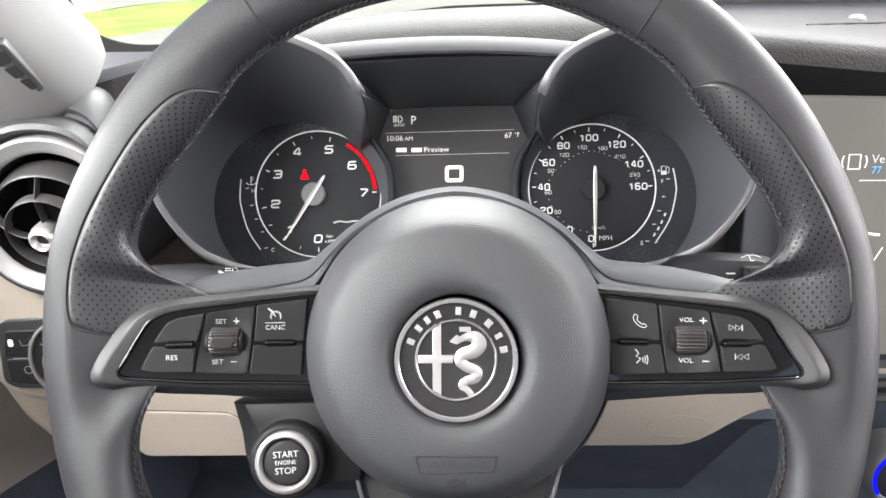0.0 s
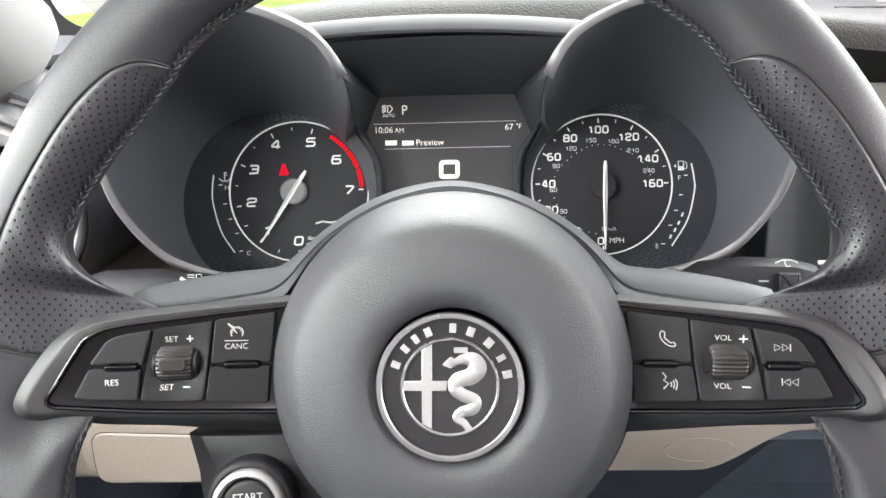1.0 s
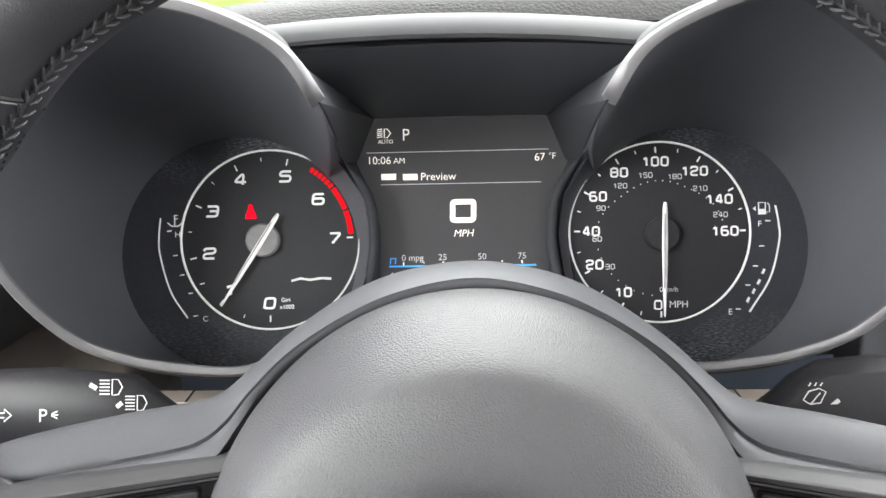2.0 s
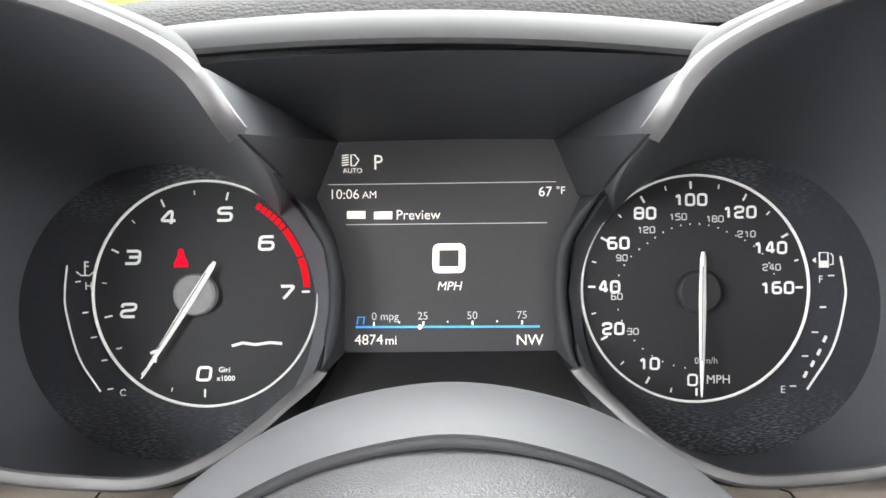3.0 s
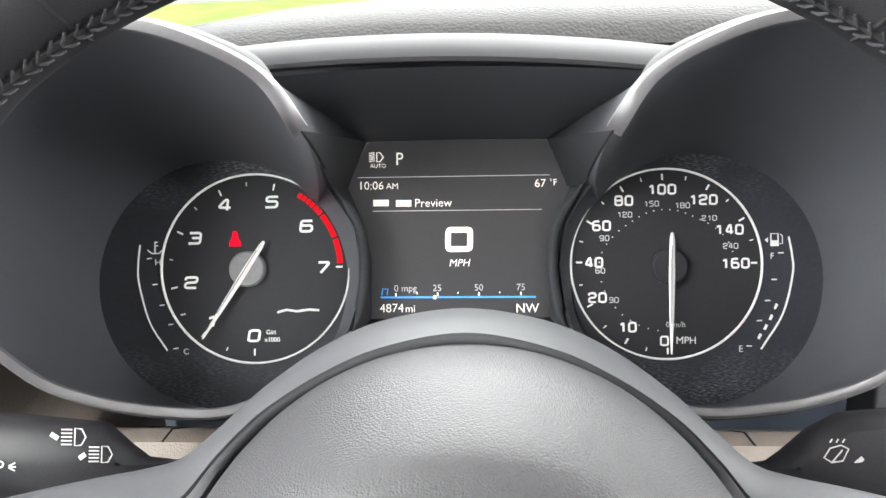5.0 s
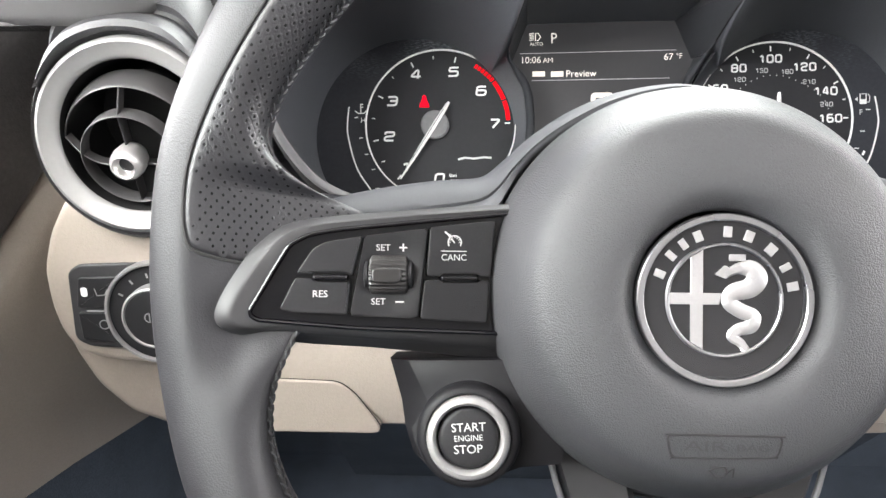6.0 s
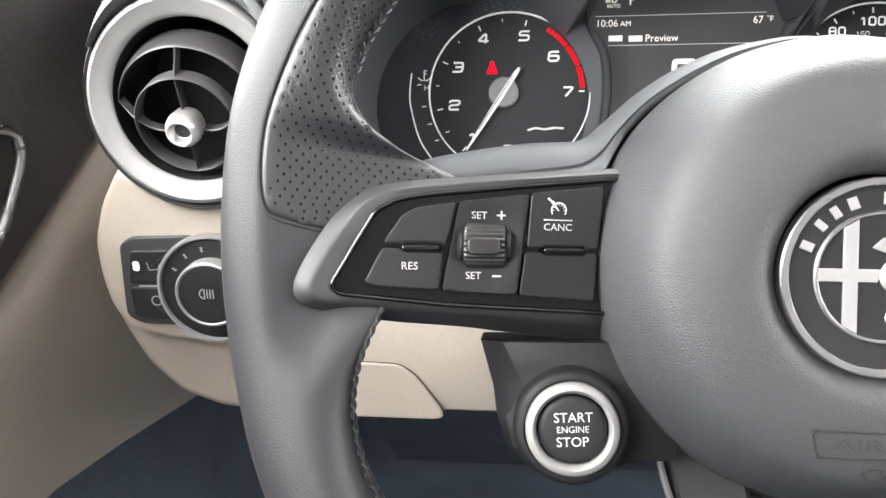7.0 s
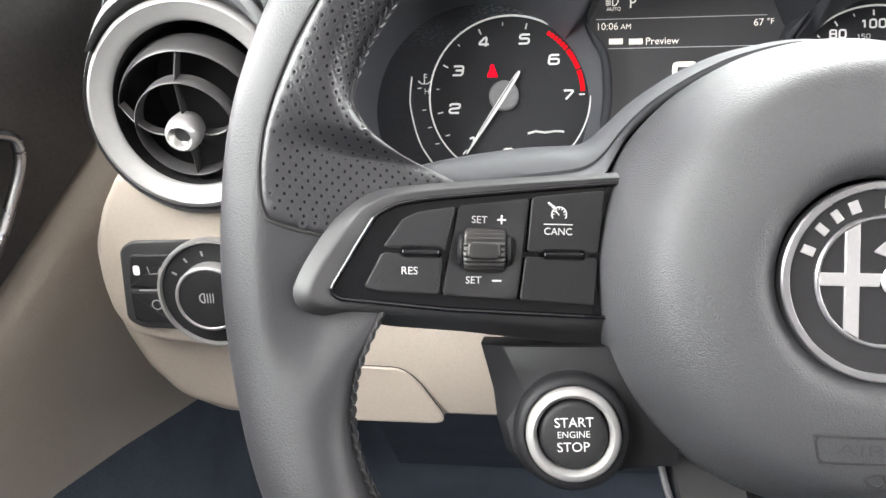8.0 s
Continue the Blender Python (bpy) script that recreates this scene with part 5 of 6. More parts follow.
def needle(g, cx, cy, tip, tail, cap_r, cap_mat):
    bm = bmesh.new()
    revolve(bm, [(cap_r, 0.0005), (cap_r, 0.0045), (cap_r - 0.0008, 0.0053), (0.0001, 0.0055)], 48, (cx, cy))
    part("needle_cap", bm, cap_mat, g, "round needle cap")
    t, e = Vector(tip), Vector(tail)
    d = (t - e).normalized()
    s = Vector((-d.y, d.x))
    bm = bmesh.new()
    rings = []
    for k, w in ((0.0, 0.0007), (0.05, 0.0012), (0.35, 0.0015), (0.7, 0.0011), (0.97, 0.0005), (1.0, 0.0003)):
        p = e.lerp(t, k)
        rings.append([(*(p + s * w), 0.0060), (*p, 0.0070), (*(p - s * w), 0.0060), (*p, 0.0054)])
    loft(bm, rings, caps=(True, True))
    part("needle", bm, GAUGE_WHITE, g, "white needle")
    bm = bmesh.new()
    stroke(bm, [tuple(e.lerp(t, k) - s * 0.0004) for k in (0.10, 0.75)], 0.00045, flat, 0.0071)
    part("needle_groove", bm, CAP_GREY, g, "dark groove along the needle")


needle(tach, tx - 0.0031, -0.0002, (tx - 0.0239, -0.0330), (tx + 0.0056, 0.0128), 0.0085, CAP_GREY)

# temperature scale
bm = bmesh.new()
stroke(bm, [tuple(p.xy) for p in spline([Vector((tx + x / 1000, y / 1000, 0)) for x, y in ((-55.6, 11.9), (-56.6, 2), (-56.1, -7.2), (-51.1, -25.4), (-42.6, -39.1))], 6)], 0.0008, flat, 0.0010)
for x, y in ((-48.4, -7.3), (-45.1, -17.3), (-40.9, -26.6), (-35.0, -21.9), (-51.2, 5.2), (-38.6, -38.2)):
    stroke(bm, [(tx + (x - 1.2) / 1000, y / 1000), (tx + (x + 1.2) / 1000, (y + 0.3) / 1000)], 0.0006, flat, 0.0010)
lettering(bm, "H", tx - 0.0470, 0.0034, 0.0030, off=0.0010)
lettering(bm, "C", tx - 0.0336, -0.0397, 0.0028, off=0.0010)
stroke(bm, [(tx - 0.0520, 0.0095), (tx - 0.0500, 0.0078), (tx - 0.0465, 0.0078), (tx - 0.0440, 0.0100)], 0.0006, flat, 0.0010)
stroke(bm, [(tx - 0.0484, 0.0078), (tx - 0.0484, 0.0135)], 0.0006, flat, 0.0010)
stroke(bm, [(tx - 0.0484, 0.0132), (tx - 0.0468, 0.0132)], 0.0005, flat, 0.0010)
stroke(bm, [(tx - 0.0484, 0.0115), (tx - 0.0468, 0.0115)], 0.0005, flat, 0.0010)
prints("temperature_scale", bm, GAUGE_WHITE, tach)

speedo, sx = gauge(1, "speedometer", "round speedometer with white numerals and needle")
for s, x, y in (("10", -19.0, -30.0), ("20", -33.0, -15.8), ("40", -34.5, 1.0), ("60", -30.6, 18.5), ("80", -19.8, 30.4), ("100", -1.7, 35.6), ("120", 17.9, 30.4), ("140", 30.0, 16.0), ("160", 32.6, -0.1)):
    figures("numeral", s, sx + x / 1000, y / 1000, 0.0052, speedo, GAUGE_WHITE, 0.80, 0.19, 0.0)
figures("numeral", "0", sx - 0.0015, -0.0367, 0.0050, speedo, GAUGE_WHITE, 0.85, 0.17, 0.0)
for s, x, y in (("30", -25.2, -17.0), ("60", -31.5, -2.9), ("90", -29.3, 12.6), ("120", -19.5, 23.7), ("150", -6.7, 28.8), ("180", 8.0, 27.8), ("210", 20.7, 21.6), ("240", 30.6, 8.2)):
    figures("small_numeral", s, sx + x / 1000, y / 1000, 0.0028, speedo, GAUGE_DIM, 0.78, 0.15, 0.0)
bm = bmesh.new()
lettering(bm, "MPH", sx + 0.0088, -0.0367, 0.0034, off=0.0008)
prints("dial_print", bm, GAUGE_WHITE, speedo)
bm = bmesh.new()
lettering(bm, "0km/h", sx + 0.0040, -0.0291, 0.0026, off=0.0008)
prints("small_print", bm, GAUGE_DIM, speedo)
bm = bmesh.new()
major = [(270, 1), (242, 1), (208, 1), (178.5, 1), (151, 1), (120, 1), (92, 1), (61, 1), (30, 1), (0, 1)]
tab = []
for i, (a, _) in enumerate(major):
    tab.append((a, 0.0400, 0.0430, 0.0009))
    if i < len(major) - 1:
        tab.append(((a + major[i + 1][0]) / 2, 0.0410, 0.0428, 0.0006))
ticks(bm, sx, tab)
prints("dial_tick", bm, GAUGE_WHITE, speedo, 0.0002)
bm = bmesh.new()
for i in range(31):
    a = 262 - 252 * i / 30
    ticks(bm, sx, [(a, 0.0318 - 0.0062 * smooth(150, 90, abs(a - 95) + 60), 0.0324 - 0.0062 * smooth(150, 90, abs(a - 95) + 60), 0.0006)])
prints("small_tick", bm, GAUGE_DIM, speedo, 0.0002)
needle(speedo, sx + 0.0007, -0.0012, (sx + 0.0003, -0.0424), (sx + 0.0015, 0.0147), 0.0085, FACE)
bm = bmesh.new()
stroke(bm, [tuple(p.xy) for p in spline([Vector((sx + x / 1000, y / 1000, 0)) for x, y in ((58.0, 12.3), (59.5, 3), (59.6, -5.6), (54.7, -24.1), (44.1, -41.0))], 6)], 0.0010, flat, 0.0010)
for x, y in ((50.8, -8.0), (47.5, -18.0), (43.5, -27.5), (54.2, 4.6), (38.5, -39.5)):
    stroke(bm, [(sx + (x - 1.3) / 1000, y / 1000), (sx + (x + 1.3) / 1000, y / 1000)], 0.0006, flat, 0.0010)
for x, y in ((51.4, -20.8), (49.0, -26.0), (46.4, -30.6), (43.5, -34.9)):
    stroke(bm, [(sx + x / 1000 - 0.0006, y / 1000 - 0.0012), (sx + x / 1000 + 0.0006, y / 1000 + 0.0012)], 0.0013, flat, 0.0010)
lettering(bm, "F", sx + 0.0500, 0.0030, 0.0030, off=0.0010)
lettering(bm, "E", sx + 0.0345, -0.0409, 0.0030, off=0.0010)
patch(bm, [(sx + x / 1000, y / 1000) for x, y in ((46.6, 10.8), (48.2, 12.0), (48.2, 9.6))], flat, 0.0010)
stroke(bm, [(sx + x / 1000, y / 1000) for x, y in ((49.6, 8.0), (49.6, 13.8), (53.0, 13.8), (53.0, 8.0))], 0.0007, flat, 0.0010, closed=True)
patch(bm, [(sx + x / 1000, y / 1000) for x, y in ((49.6, 8.0), (53.0, 8.0), (53.0, 10.6), (49.6, 10.6))], flat, 0.0010)
stroke(bm, [(sx + x / 1000, y / 1000) for x, y in ((53.6, 9.0), (55.0, 9.0), (55.0, 12.5), (54.0, 13.6))], 0.0005, flat, 0.0010)
prints("fuel_scale", bm, GAUGE_WHITE, speedo)

# display
bm = bmesh.new()
scr_pts = rounded([(-0.0450, 0.0614), (0.0440, 0.0622), (0.0552, 0.0390), (0.0468, 0.020), (0.0428, 0.002), (0.0438, -0.0263), (-0.0445, -0.0255), (-0.0442, 0.002), (-0.0470, 0.020), (-0.0550, 0.0385)], 0.004)
slab(bm, scr_pts, -0.012, -0.0080, 0.0)
disp = part("centre_display", bm, SCREEN, cluster, "black centre display showing speed and trip readings")
D0 = dict(off=-0.0076)
M = lambda x: x / 1000
bm = bmesh.new()
lettering(bm, "P", M(-29.1), M(52.7), 0.0062, wide=0.9, **D0)
lettering(bm, "AUTO", M(-39.6), M(49.6), 0.0020, **D0)
lettering(bm, "10:06", M(-43.2), M(39.8), 0.0040, **D0)
lettering(bm, "AM", M(-32.7), M(39.5), 0.0030, **D0)
lettering(bm, "67", M(39.9), M(40.0), 0.0040, **D0)
lettering(bm, "\u00b0F", M(46.3), M(40.4), 0.0032, **D0)
lettering(bm, "Preview", M(-12.7), M(31.0), 0.0040, **D0)
for x0, x1, y in ((-42.2, -34.5, 31.4), (-31.0, -23.4, 31.1)):
    patch(bm, [(M(x0), M(y - 1.6)), (M(x1), M(y - 1.6)), (M(x1), M(y + 1.6)), (M(x0), M(y + 1.6))], flat, -0.0076)
lettering(bm, "MPH", M(-0.2), M(1.4), 0.0036, slant=0.2, **D0)
lettering(bm, "4874", M(-33.6), M(-20.5), 0.0042, **D0)
lettering(bm, "mi", M(-24.5), M(-20.8), 0.0036, **D0)
lettering(bm, "NW", M(32.8), M(-21.2), 0.0044, **D0)
# lamp sign
stroke(bm, [(M(-40.2), M(56.3)), (M(-38.6), M(56.2)), (M(-37.0), M(54.0)), (M(-38.6), M(51.8)), (M(-40.2), M(51.7))], 0.0006, flat, -0.0076, closed=True)
for i in range(5):
    stroke(bm, [(M(-44.0), M(55.9 - i * 1.0)), (M(-41.2), M(56.3 - i * 1.0))], 0.0005, flat, -0.0076)
for x in (-31.5, -11.0, 9.3, 29.8):
    stroke(bm, [(M(x), M(-14.6)), (M(x), M(-12.9))], 0.0008, flat, -0.0076)
for x in (-21.0, -1.0, 19.5):
    stroke(bm, [(M(x), M(-13.6)), (M(x), M(-12.8))], 0.0006, flat, -0.0076)
patch(bm, arc(M(-12.4), M(-15.2), 0.0010, 0, 345, 23), flat, -0.0072)
prints("display_print", bm, LCD_WHITE, disp)
bm = bmesh.new()
outer = rounded([(M(-7.2), M(6.8)), (M(6.6), M(6.8)), (M(6.9), M(19.3)), (M(-6.9), M(19.3))], 0.0030, 5)
stroke(bm, inset(outer, 0.0015), 0.0028, flat, -0.0076, closed=True)
part("speed_figure", bm, LCD_WHITE, disp, "large white zero")
bm = bmesh.new()
for s, x in (("0 mpg", -26.8), ("25", -11.2), ("50", 9.2), ("75", 29.8)):
    lettering(bm, s, M(x), M(-10.8), 0.0032, **D0)
for (x0, y0), (x1, y1) in (((-49.7, 44.0), (44.5, 44.2)), ((-42.6, 27.4), (40.5, 27.3))):
    stroke(bm, [(M(x0), M(y0)), (M(x1), M(y1))], 0.00035, flat, -0.0076)
prints("display_dim_print", bm, LCD_GREY, disp)
bm = bmesh.new()
stroke(bm, [(M(-39.0), M(-15.0)), (M(37.0), M(-15.5))], 0.0009, flat, -0.0075)
stroke(bm, [(M(-38.4), M(-13.8)), (M(-38.0), M(-10.9)), (M(-35.4), M(-10.9)), (M(-35.8), M(-13.8))], 0.0006, flat, -0.0075)
prints("display_bar", bm, LCD_BLUE, disp)

# ---- outer air vent ----
vent = thing("air_vent", VM, "round air vent with a satin silver ring and centre knob", "air vent")
bm = bmesh.new()
revolve(bm, [(0.0496, -0.014), (0.0499, -0.003), (0.0494, 0.0016), (0.0482, 0.0036), (0.0468, 0.0042), (0.0454, 0.0030), (0.0430, 0.0016), (0.0408, 0.0004), (0.0392, -0.0008), (0.0386, -0.0024), (0.0385, -0.006)], 112)
part("silver_ring", bm, SATIN_SILVER, vent, "satin silver ring", 50)
bm = bmesh.new()
revolve(bm, [(0.0386, -0.002), (0.0382, -0.010), (0.0384, -0.030), (0.0360, -0.070), (0.0001, -0.074)], 64)
part("vent_throat", bm, RUBBER, vent, "black vent throat", 50)
core = part("louvre_hub", bmesh.new(), SATIN, vent)
core.matrix_local = pose(-0.0033, -0.0056, -0.0180, 18.2, -1.4, 0)
bm = bmesh.new()
revolve(bm, [(0.0386, -0.0060), (0.0384, 0.0000), (0.0378, 0.0050), (0.0368, 0.0090), (0.0362, 0.0104), (0.0358, 0.0106), (0.0354, 0.0100)], 96)
part("barrel", bm, BARREL, core, "grey ball-shaped vent barrel", 50)
bm = bmesh.new()
revolve(bm, [(0.0354, 0.0100), (0.0350, 0.0050), (0.0344, -0.008), (0.0310, -0.026), (0.0001, -0.028)], 96)
part("barrel_inside", bm, RUBBER, core, "black inside of the vent barrel", 50)
bm = bmesh.new()
revolve(bm, [(0.0236, 0.011), (0.0236, 0.0193), (0.0242, 0.0201), (0.0248, 0.0193), (0.0250, 0.011)], 64)
part("louvre_ring", bm, BARREL, core, "satin grey louvre ring", 50)
for a0, r0, r1, drop in ((90, 0.0245, 0.0356, 0.009), (90, 0.0040, 0.0240, 0.0), (270, 0.0040, 0.0240, 0.0), (270, 0.0245, 0.0356, 0.009)):
    bm = bmesh.new()
    rings = [[(r0 + (r1 - r0) * k / 4, w, z - drop * k / 4) for w, z in ((-0.00045, 0.012), (-0.00045, 0.0188), (0.0, 0.0194), (0.00045, 0.0188), (0.00045, 0.012))] for k in range(5)]
    loft(bm, rings, caps=(True, True))
    part("louvre", bm, BARREL, core, "satin grey louvre vane").matrix_local = pose(0, 0, 0, 0, 0, a0)
for side in (-1, 1):
    bm = bmesh.new()
    line = spline([(side * 0.0050, -0.0015, 0.0190), (side * 0.0110, -0.0030, 0.0186), (side * 0.0180, -0.0014, 0.0186), (side * 0.0250, 0.0034, 0.0180), (side * 0.0345, 0.0090, 0.0110)], 5)
    loft(bm, [[(p.x, p.y + 0.0005, p.z - 0.0004), (p.x, p.y, p.z), (p.x, p.y - 0.0005, p.z - 0.0004), (p.x, p.y - 0.0005, p.z - 0.006), (p.x, p.y + 0.0005, p.z - 0.006)] for p in line], caps=(True, True))
    part("side_louvre", bm, BARREL, core, "curved grey side vane")
bm = bmesh.new()
revolve(bm, [(0.0001, 0.0288), (0.0036, 0.0288), (0.0044, 0.0296), (0.0050, 0.0322), (0.0058, 0.0332), (0.0068, 0.0328), (0.0082, 0.0300), (0.0087, 0.0260), (0.0080, 0.0196), (0.0062, 0.0164), (0.0001, 0.0150)], 56)
knob = part("vent_knob", bm, KNOB_SILVER, core, "silver vent knob", 50)
knob.matrix_local = pose(0, 0, -0.005)
bm = bmesh.new()
revolve(bm, [(0.0001, 0.0292), (0.0036, 0.0292), (0.0040, 0.0286)], 32)
part("knob_centre", bm, SATIN, core, "dark centre of the vent knob", 50).matrix_local = pose(0, 0, -0.005)

# ---- light switch panel ----
LM = Matrix.Translation((-0.2555, 0.4318, 0.8825)) @ pose(0, 0, 0, 90 - 2, 0, 2)
lights = thing("light_switch_panel", LM, "black light switch panel with round dial in the beige dash", "switch panel")
bm = bmesh.new()
slab(bm, rounded([(-0.0380, -0.0145), (-0.0300, -0.0190), (0.004, -0.0205), (0.05, -0.0205), (0.05, 0.0330), (-0.0300, 0.0300), (-0.0362, 0.0255)], 0.008, 6), -0.02, 0.0025, 0.0012)
part("panel", bm, SATIN, lights, "charcoal switch panel")
for pts in ([(-0.0330, 0.0050), (-0.014, 0.0050), (-0.008, 0.0235), (-0.0300, 0.0230)], [(-0.0325, -0.0140), (-0.010, -0.0165), (-0.014, 0.0026), (-0.0330, 0.0026)]):
    bm = bmesh.new()
    slab(bm, rounded(pts, 0.002), 0.001, 0.0042, 0.0008)
    part("switch", bm, BUTTON, lights)
DX, DY = 0.0132, 0.0027        # the dial's middle
bm = bmesh.new()
revolve(bm, [(0.0302, 0.0), (0.0302, 0.0060), (0.0296, 0.0072), (0.0284, 0.0072), (0.0277, 0.0055)], 72, (DX, DY))
part("dial_ring", bm, SATIN_SILVER, lights, "matt silver dial ring", 50)
bm = bmesh.new()
revolve(bm, [(0.0278, 0.001), (0.0278, 0.0050), (0.0176, 0.0058), (0.0173, 0.0120), (0.0165, 0.0132), (0.0145, 0.0135), (0.0001, 0.0130)], 72, (DX, DY))
part("dial_knob", bm, BUTTON, lights, "black rotary light knob", 50)
bm = bmesh.new()
revolve(bm, [(0.0178, 0.0050), (0.0178, 0.0130), (0.0173, 0.0139), (0.0165, 0.0141), (0.0158, 0.0132)], 72, (DX, DY))
part("knob_ring", bm, SATIN_SILVER, lights, "silver knob edge", 50)
bm = bmesh.new()
patch(bm, rounded([(-0.0292, 0.0122), (-0.0256, 0.0122), (-0.0256, 0.0176), (-0.0292, 0.0176)], 0.0016), flat, 0.0046)
part("switch_lamp", bm, GAUGE_WHITE, lights, "lit white switch lamp")
bm = bmesh.new()
stroke(bm, [(-0.0215, 0.0170), (-0.0205, 0.0128), (-0.0160, 0.0132), (-0.0145, 0.0165)], 0.0007, flat, 0.0046)
stroke(bm, arc(-0.0190, -0.0045, 0.0026, 0, 345, 15), 0.0007, flat, 0.0046, closed=True)
stroke(bm, [(-0.0275, 0.0038), (-0.0160, 0.0038)], 0.0010, flat, 0.0046)
stroke(bm, arc(DX - 0.0020, DY + 0.0008, 0.0026, 90, 270, 12), 0.0007, flat, 0.0141, closed=True)
for x in (-0.0005, 0.0010, 0.0025):
    stroke(bm, [(DX + x, DY - 0.0018), (DX + x, DY + 0.0034)], 0.0006, flat, 0.0141)
for a in (100, 125, 150):
    stroke(bm, [(DX + r * math.cos(radians(a)), DY + r * math.sin(radians(a))) for r in (0.0212, 0.0240)], 0.0012, flat, 0.0064)
prints("switch_print", bm, DIM_PRINT, lights)

# ---- stalks ----
def stalk(name, sgn, label, crest):
    """A flat lever that comes out of the column and shows its face to the driver."""
    m = Matrix.Translation((0.0055 + sgn * 0.055, 0.3925, 0.9480)) @ pose(0, 0, 0, 68, 0, 0)
    ob = thing(name, m, label, "stalk")
    bm = bmesh.new()
    rings = []
    for u, top, bot, zz in ((0.00, -0.002, -0.022, -0.004), (0.040, -0.001, -0.022, 0.0), (0.050, 0.0005, -0.020, 0.002), (0.057, 0.0060, -0.019, 0.003), (0.064, 0.0125, -0.018, 0.004), (0.073, crest - 0.002, -0.016, 0.005), (0.095, crest, -0.014, 0.005), (0.118, crest - 0.0008, -0.012, 0.006), (0.130, crest - 0.004, -0.010, 0.006), (0.1355, 0.004, -0.006, 0.005)):
        rings.append([(sgn * u, y, z + zz) for y, z in ((bot, -0.010), (bot - 0.001, -0.003), (bot + 0.004, 0.004), (0.0, 0.0065), (top - 0.005, 0.0052), (top - 0.001, 0.001), (top, -0.004), (top - 0.003, -0.010))])
    loft(bm, rings, caps=(True, True))
    part("lever", bm, STALK, ob, "black soft plastic lever", 40)
    return ob


left = stalk("turn_signal_stalk", -1, "black turn signal and lamp stalk behind the wheel", 0.0155)
bm = bmesh.new()


def beam(bm, x, y, k, off):
    stroke(bm, [(x, y + 0.0028 * k), (x + 0.0022 * k, y + 0.0026 * k), (x + 0.0036 * k, y), (x + 0.0022 * k, y - 0.0026 * k), (x, y - 0.0028 * k)], 0.0005, flat, off, closed=True)
    for i in range(5):
        yy = y + (2.4 - 1.2 * i) / 1000 * k
        stroke(bm, [(x - 0.0045 * k, yy), (x - 0.0009 * k, yy)], 0.0005, flat, off)


beam(bm, -0.0695, 0.0095, 1.0, 0.0113)
stroke(bm, [(-0.0775, 0.0105), (-0.0750, 0.0090)], 0.0016, flat, 0.0113)
beam(bm, -0.0605, 0.0040, 0.95, 0.0113)
stroke(bm, [(-0.0680, 0.0025), (-0.0660, 0.0040)], 0.0016, flat, 0.0110)
lettering(bm, "P", -0.0935, -0.0005, 0.0046, off=0.0122)
for a in (25, 0, -25):
    stroke(bm, [(-0.0910 + r * math.cos(radians(a)), 0.0 + r * math.sin(radians(a))) for r in (0.0006, 0.0030)], 0.0005, flat, 0.0122)
for s in (-1, 1):
    xx = -0.1095 + s * 0.0008
    stroke(bm, [(xx, 0.0008), (xx + s * 0.0020, 0.0008), (xx + s * 0.0020, 0.0022), (xx + s * 0.0045, 0.0), (xx + s * 0.0020, -0.0022), (xx + s * 0.0020, -0.0008), (xx, -0.0008)], 0.0005, flat, 0.0130, closed=False)
prints("stalk_print", bm, WHITE, left)
right = stalk("wiper_stalk", 1, "black wiper stalk with a ridged rotary switch", 0.0195)
bm = bmesh.new()
stroke(bm, [(0.0635, 0.0045), (0.0655, 0.0075), (0.0690, 0.0085), (0.0715, 0.0073), (0.0695, 0.0035), (0.0660, 0.0030)], 0.0005, flat, 0.0112, closed=True)
stroke(bm, [(0.0660, 0.0030), (0.0695, 0.0070)], 0.0005, flat, 0.0112)
for x in (0.0440, 0.0460, 0.0480):
    stroke(bm, [(x + 0.0215, 0.0093), (x + 0.0008 + 0.0215, 0.0105)], 0.0005, flat, 0.0112)
stroke(bm, [(0.0735, 0.0025), (0.0760, 0.0045)], 0.0015, flat, 0.0112)
stroke(bm, [(0.1065, 0.0158), (0.1100, 0.0172), (0.1145, 0.0172), (0.1180, 0.0158)], 0.0006, flat, 0.0135)
stroke(bm, [(0.1110, 0.0172), (0.1120, 0.0142), (0.1140, 0.0142)], 0.0006, flat, 0.0135)
patch(bm, [(0.1275, 0.0150), (0.1315, 0.0150), (0.1315, 0.0170), (0.1275, 0.0170)], flat, 0.0135)
for y, w in ((0.0070, 0.005), (0.0035, 0.004), (-0.0005, 0.005)):
    stroke(bm, [(0.0985, y), (0.0985 + w, y)], 0.0008, flat, 0.0128)
prints("stalk_print", bm, WHITE, right)
bm = bmesh.new()
slab(bm, rounded([(0.1080, -0.0030), (0.1185, -0.0030), (0.1185, 0.0110), (0.1080, 0.0110)], 0.001), 0.008, 0.0150, 0.0012)
part("rotary_switch", bm, BUTTON, right, "black rotary wiper switch")

# ---- driver's door ----
door = thing("door_1", Matrix(), "driver's door trim, black above and beige below, with a silver pull", "door", kind="structure")


def door_x(y, z):
    return -0.385 + 0.085 * smooth(0.40, 0.68, y) - 0.02 * smooth(0.2, -0.6, y) + 0.012 * smooth(1.0, 1.05, z)


def sheet(rows):
    bm = bmesh.new()
    loft(bm, rows, around=False)
    return bm


ysd = [-0.70 + 1.30 * i / 26 for i in range(27)]


def split(y):
    """Height of the line between the black and the beige door trim."""
    return curve_at([(0.2, 0.790), (0.36, 0.812), (0.4383, 0.8529), (0.460, 0.8655), (0.483, 0.8856), (0.5063, 0.9088), (0.5208, 0.9261), (0.62, 1.020)], y)


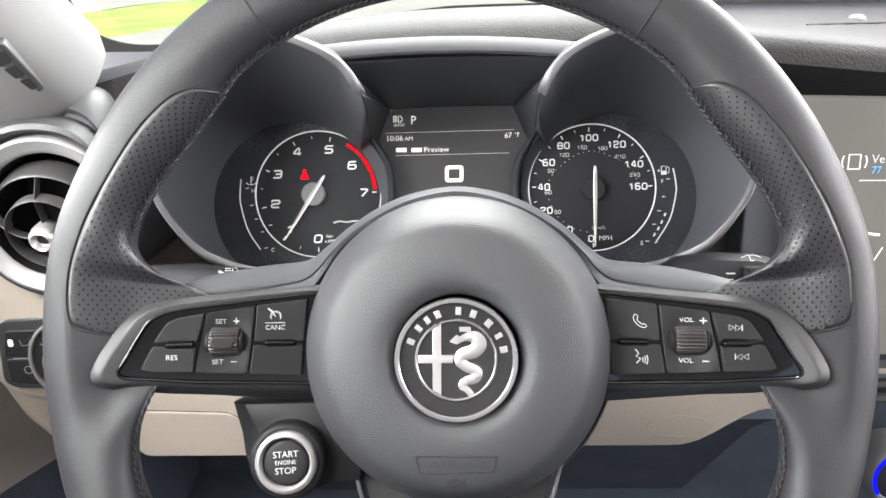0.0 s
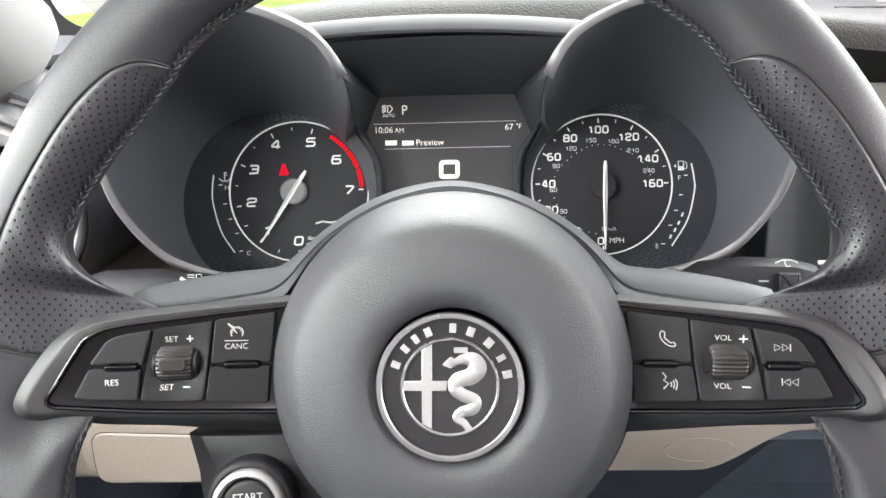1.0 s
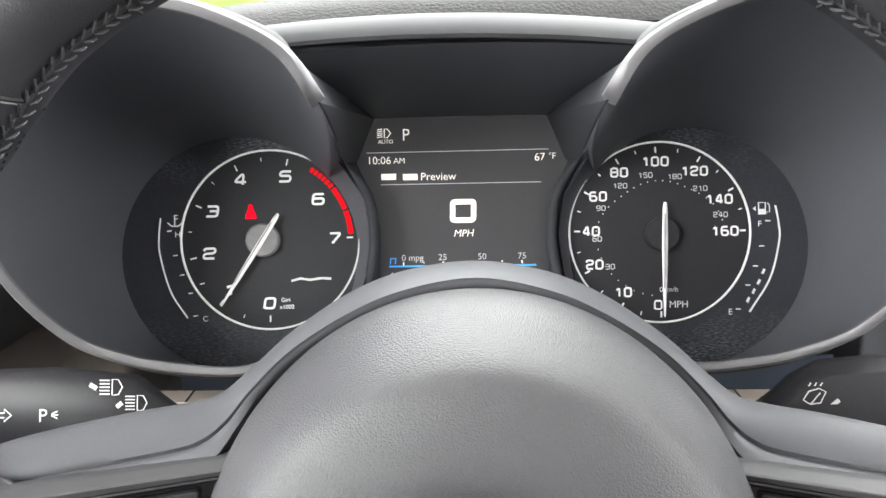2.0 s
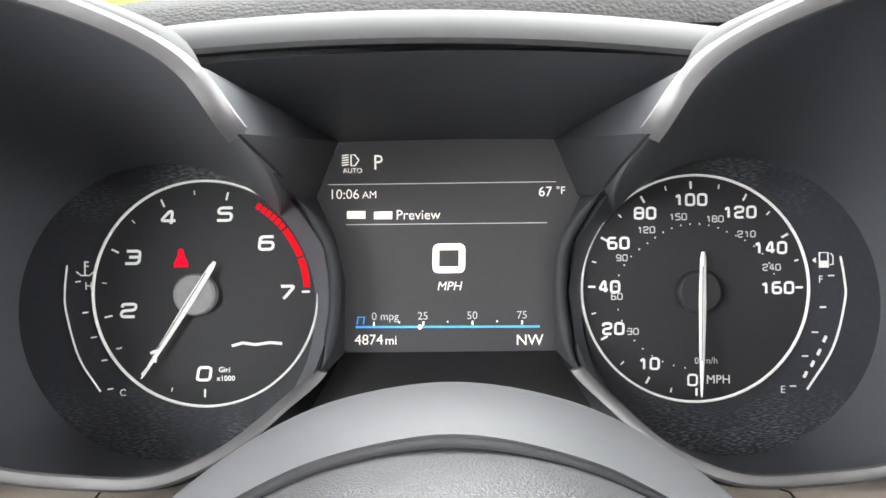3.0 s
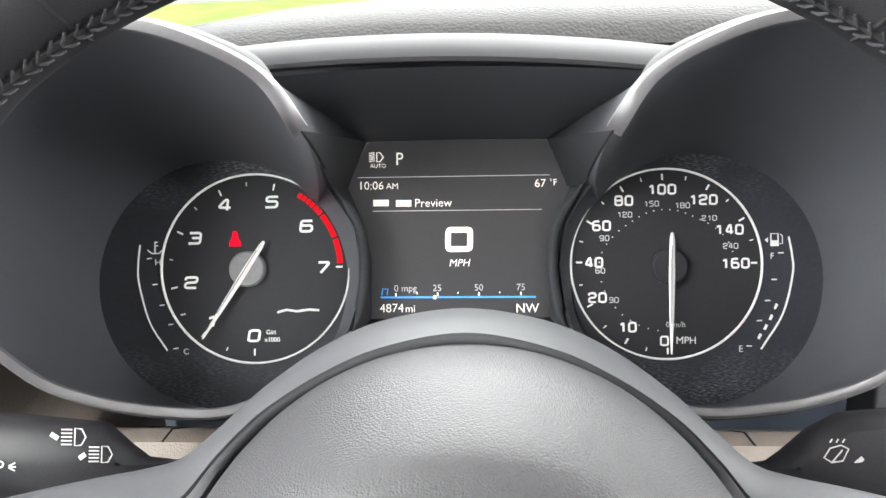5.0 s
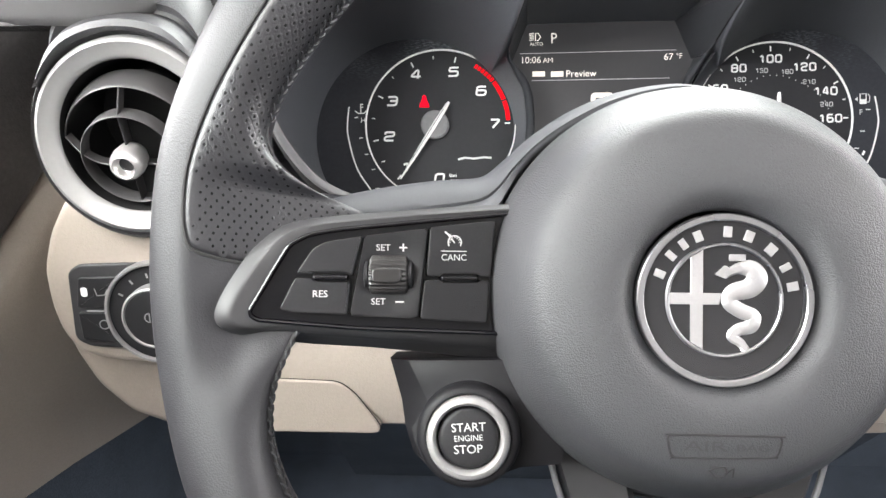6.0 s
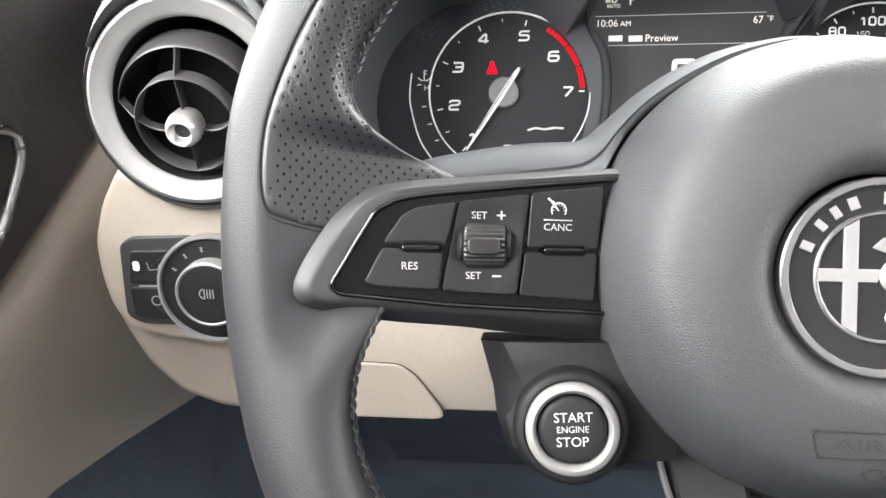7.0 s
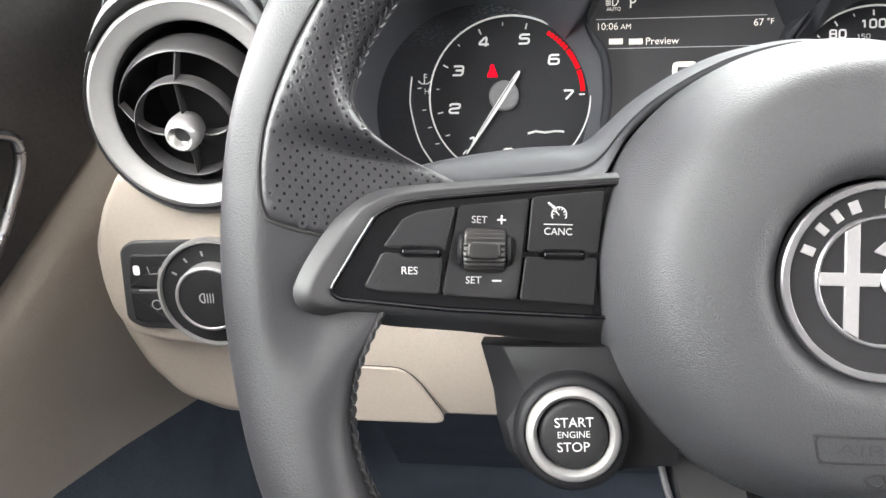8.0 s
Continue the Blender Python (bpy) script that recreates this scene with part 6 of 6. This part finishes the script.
rows = []
for y in ysd:
    s = split(y)
    rows.append([(door_x(y, z) + o, y, z) for z, o in ((1.06, -0.10), (1.055, -0.03), (1.045, 0.0), (1.0, 0.002), (s + 0.05, -0.004), (s + 0.012, -0.006), (s, -0.016))])
part("upper_trim", sheet(rows), DOORDARK, door, "black grained upper door trim")
rows = []
for y in ysd:
    s = split(y)
    rows.append([(door_x(y, z) + o, y, z) for z, o in ((s + 0.004, -0.02), (s + 0.002, 0.0), (s - 0.006, 0.006), (s - 0.02, 0.008), (0.775 + 0.1 * (s - 0.79), 0.010), (0.745, 0.008), (0.731, 0.002), (0.728, -0.02))])
part("lower_trim", sheet(rows), BEIGE, door, "beige lower door trim")
bm = bmesh.new()
tube(bm, spline([(-0.380, 0.415, 0.967), (-0.372, 0.448, 0.9640), (-0.3664, 0.4681, 0.9590), (-0.3652, 0.4716, 0.9503), (-0.3661, 0.4694, 0.9394), (-0.3690, 0.4601, 0.9222), (-0.3720, 0.4497, 0.9056), (-0.3765, 0.430, 0.884), (-0.382, 0.37, 0.862)], 6), 0.0035, 10)
part("door_pull", bm, CHROME, door, "silver door pull edge")
bm = bmesh.new()
rows = [[(-0.40 + 0.0, y, z) for z in (1.05, 1.20, 1.40)] for y in (-0.70, 0.30)]
loft(bm, rows, around=False)
sgp = part("window_pane", bm, GLASS, door, "clear side window pane")
sgp.visible_shadow = False
so = sgp.modifiers.new("pane", "SOLIDIFY")
so.thickness = 0.004

# footwell side
bm = bmesh.new()
loft(bm, [[(-0.385, y, z) for z in (0.42, 0.60, 0.84)] for y in (-0.7, 0.38, 0.60, 0.95)], around=False)
solid("wall_left", bm, CARPET, "black footwell side in deep shade", "wall", "structure")

# ---- centre screen and the things below it ----
IM = Matrix.Translation((0.345, 0.497, 0.945)) @ pose(0, 0, 0, 84, 0, 0)
info = thing("infotainment_screen", IM, "wide dark centre screen set in the dashboard", "screen")
bm = bmesh.new()
slab(bm, rounded([(-0.0780, -0.092), (0.12, -0.092), (0.12, 0.092), (-0.1060, 0.097), (-0.0850, 0.050)], 0.006), -0.02, 0.0, 0.002)
part("screen_glass", bm, TOUCH, info, "glossy lit screen glass, cabin reflection added to its grey glow")
bm = bmesh.new()
x, y = -0.0599, 0.0511
stroke(bm, [(x - 0.004, y - 0.005), (x + 0.004, y - 0.005), (x + 0.004, y + 0.005), (x - 0.004, y + 0.005)], 0.0014, flat, 0.0008, closed=True)
stroke(bm, arc(x, y, 0.0085, 150, 210, 8), 0.0012, flat, 0.0008)
stroke(bm, arc(x, y, 0.0085, -30, 30, 8), 0.0012, flat, 0.0008)
lettering(bm, "Ve", -0.0435, 0.0527, 0.006, off=0.0008)
stroke(bm, [(-0.055, 0.038), (-0.02, 0.038)], 0.0008, flat, 0.0008)
stroke(bm, [(-0.050, 0.001), (-0.036, -0.001)], 0.0020, flat, 0.0008)
stroke(bm, [(-0.048, -0.028), (-0.041, -0.025), (-0.033, -0.010)], 0.0012, flat, 0.0008)
prints("screen_print", bm, LCD_GREY, info)
bm = bmesh.new()
lettering(bm, "77", -0.0440, 0.0450, 0.005, off=0.0008)
part("screen_blue_print", bm, LCD_BLUE, info, "blue screen figures")
bm = bmesh.new()
slab(bm, [(-0.125, -0.120), (0.16, -0.120), (0.16, 0.118), (-0.125, 0.112)], -0.045, -0.0205, 0.002)
part("screen_surround", bm, POD, info, "matt black screen surround")

IV = Matrix.Translation((0.374, 0.505, 0.829)) @ pose(0, 0, 0, 84, 0, 0)
cvent = thing("centre_air_vent", IV, "dark slatted centre air vent under the screen", "air vent")
bm = bmesh.new()
slab(bm, rounded([(-0.075, -0.028), (0.10, -0.028), (0.10, 0.028), (-0.075, 0.028)], 0.006), -0.03, -0.006, 0.002)
part("vent_back", bm, RUBBER, cvent)
for i in range(5):
    bm = bmesh.new()
    slab(bm, [(-0.072, -0.024 + i * 0.0115), (0.095, -0.024 + i * 0.0115), (0.095, -0.019 + i * 0.0115), (-0.072, -0.019 + i * 0.0115)], -0.01, 0.0, 0.001)
    part("slat", bm, BEIGE if i == 2 else DASH_FINE, cvent)
KM = Matrix.Translation((0.357, 0.500, 0.745)) @ pose(0, 0, 0, 84, 0, 0)
knob = thing("climate_knob", KM, "round climate knob with silver edge and blue light", "knob")
bm = bmesh.new()
revolve(bm, [(0.026, -0.02), (0.026, 0.012), (0.024, 0.015), (0.0215, 0.015), (0.0205, 0.013)], 48)
part("knob_rim", bm, MATTCHROME, knob, "silver knob rim", 50)
bm = bmesh.new()
revolve(bm, [(0.0205, 0.0), (0.0205, 0.0125), (0.018, 0.0135), (0.0001, 0.0135)], 48)
part("knob_cap", bm, BUTTON, knob, "black knob cap", 50)
bm = bmesh.new()
stroke(bm, arc(0, 0, 0.0225, 120, 215, 24), 0.0030, flat, 0.0155)
part("knob_light", bm, BLUE_LED, knob, "blue light on the knob")
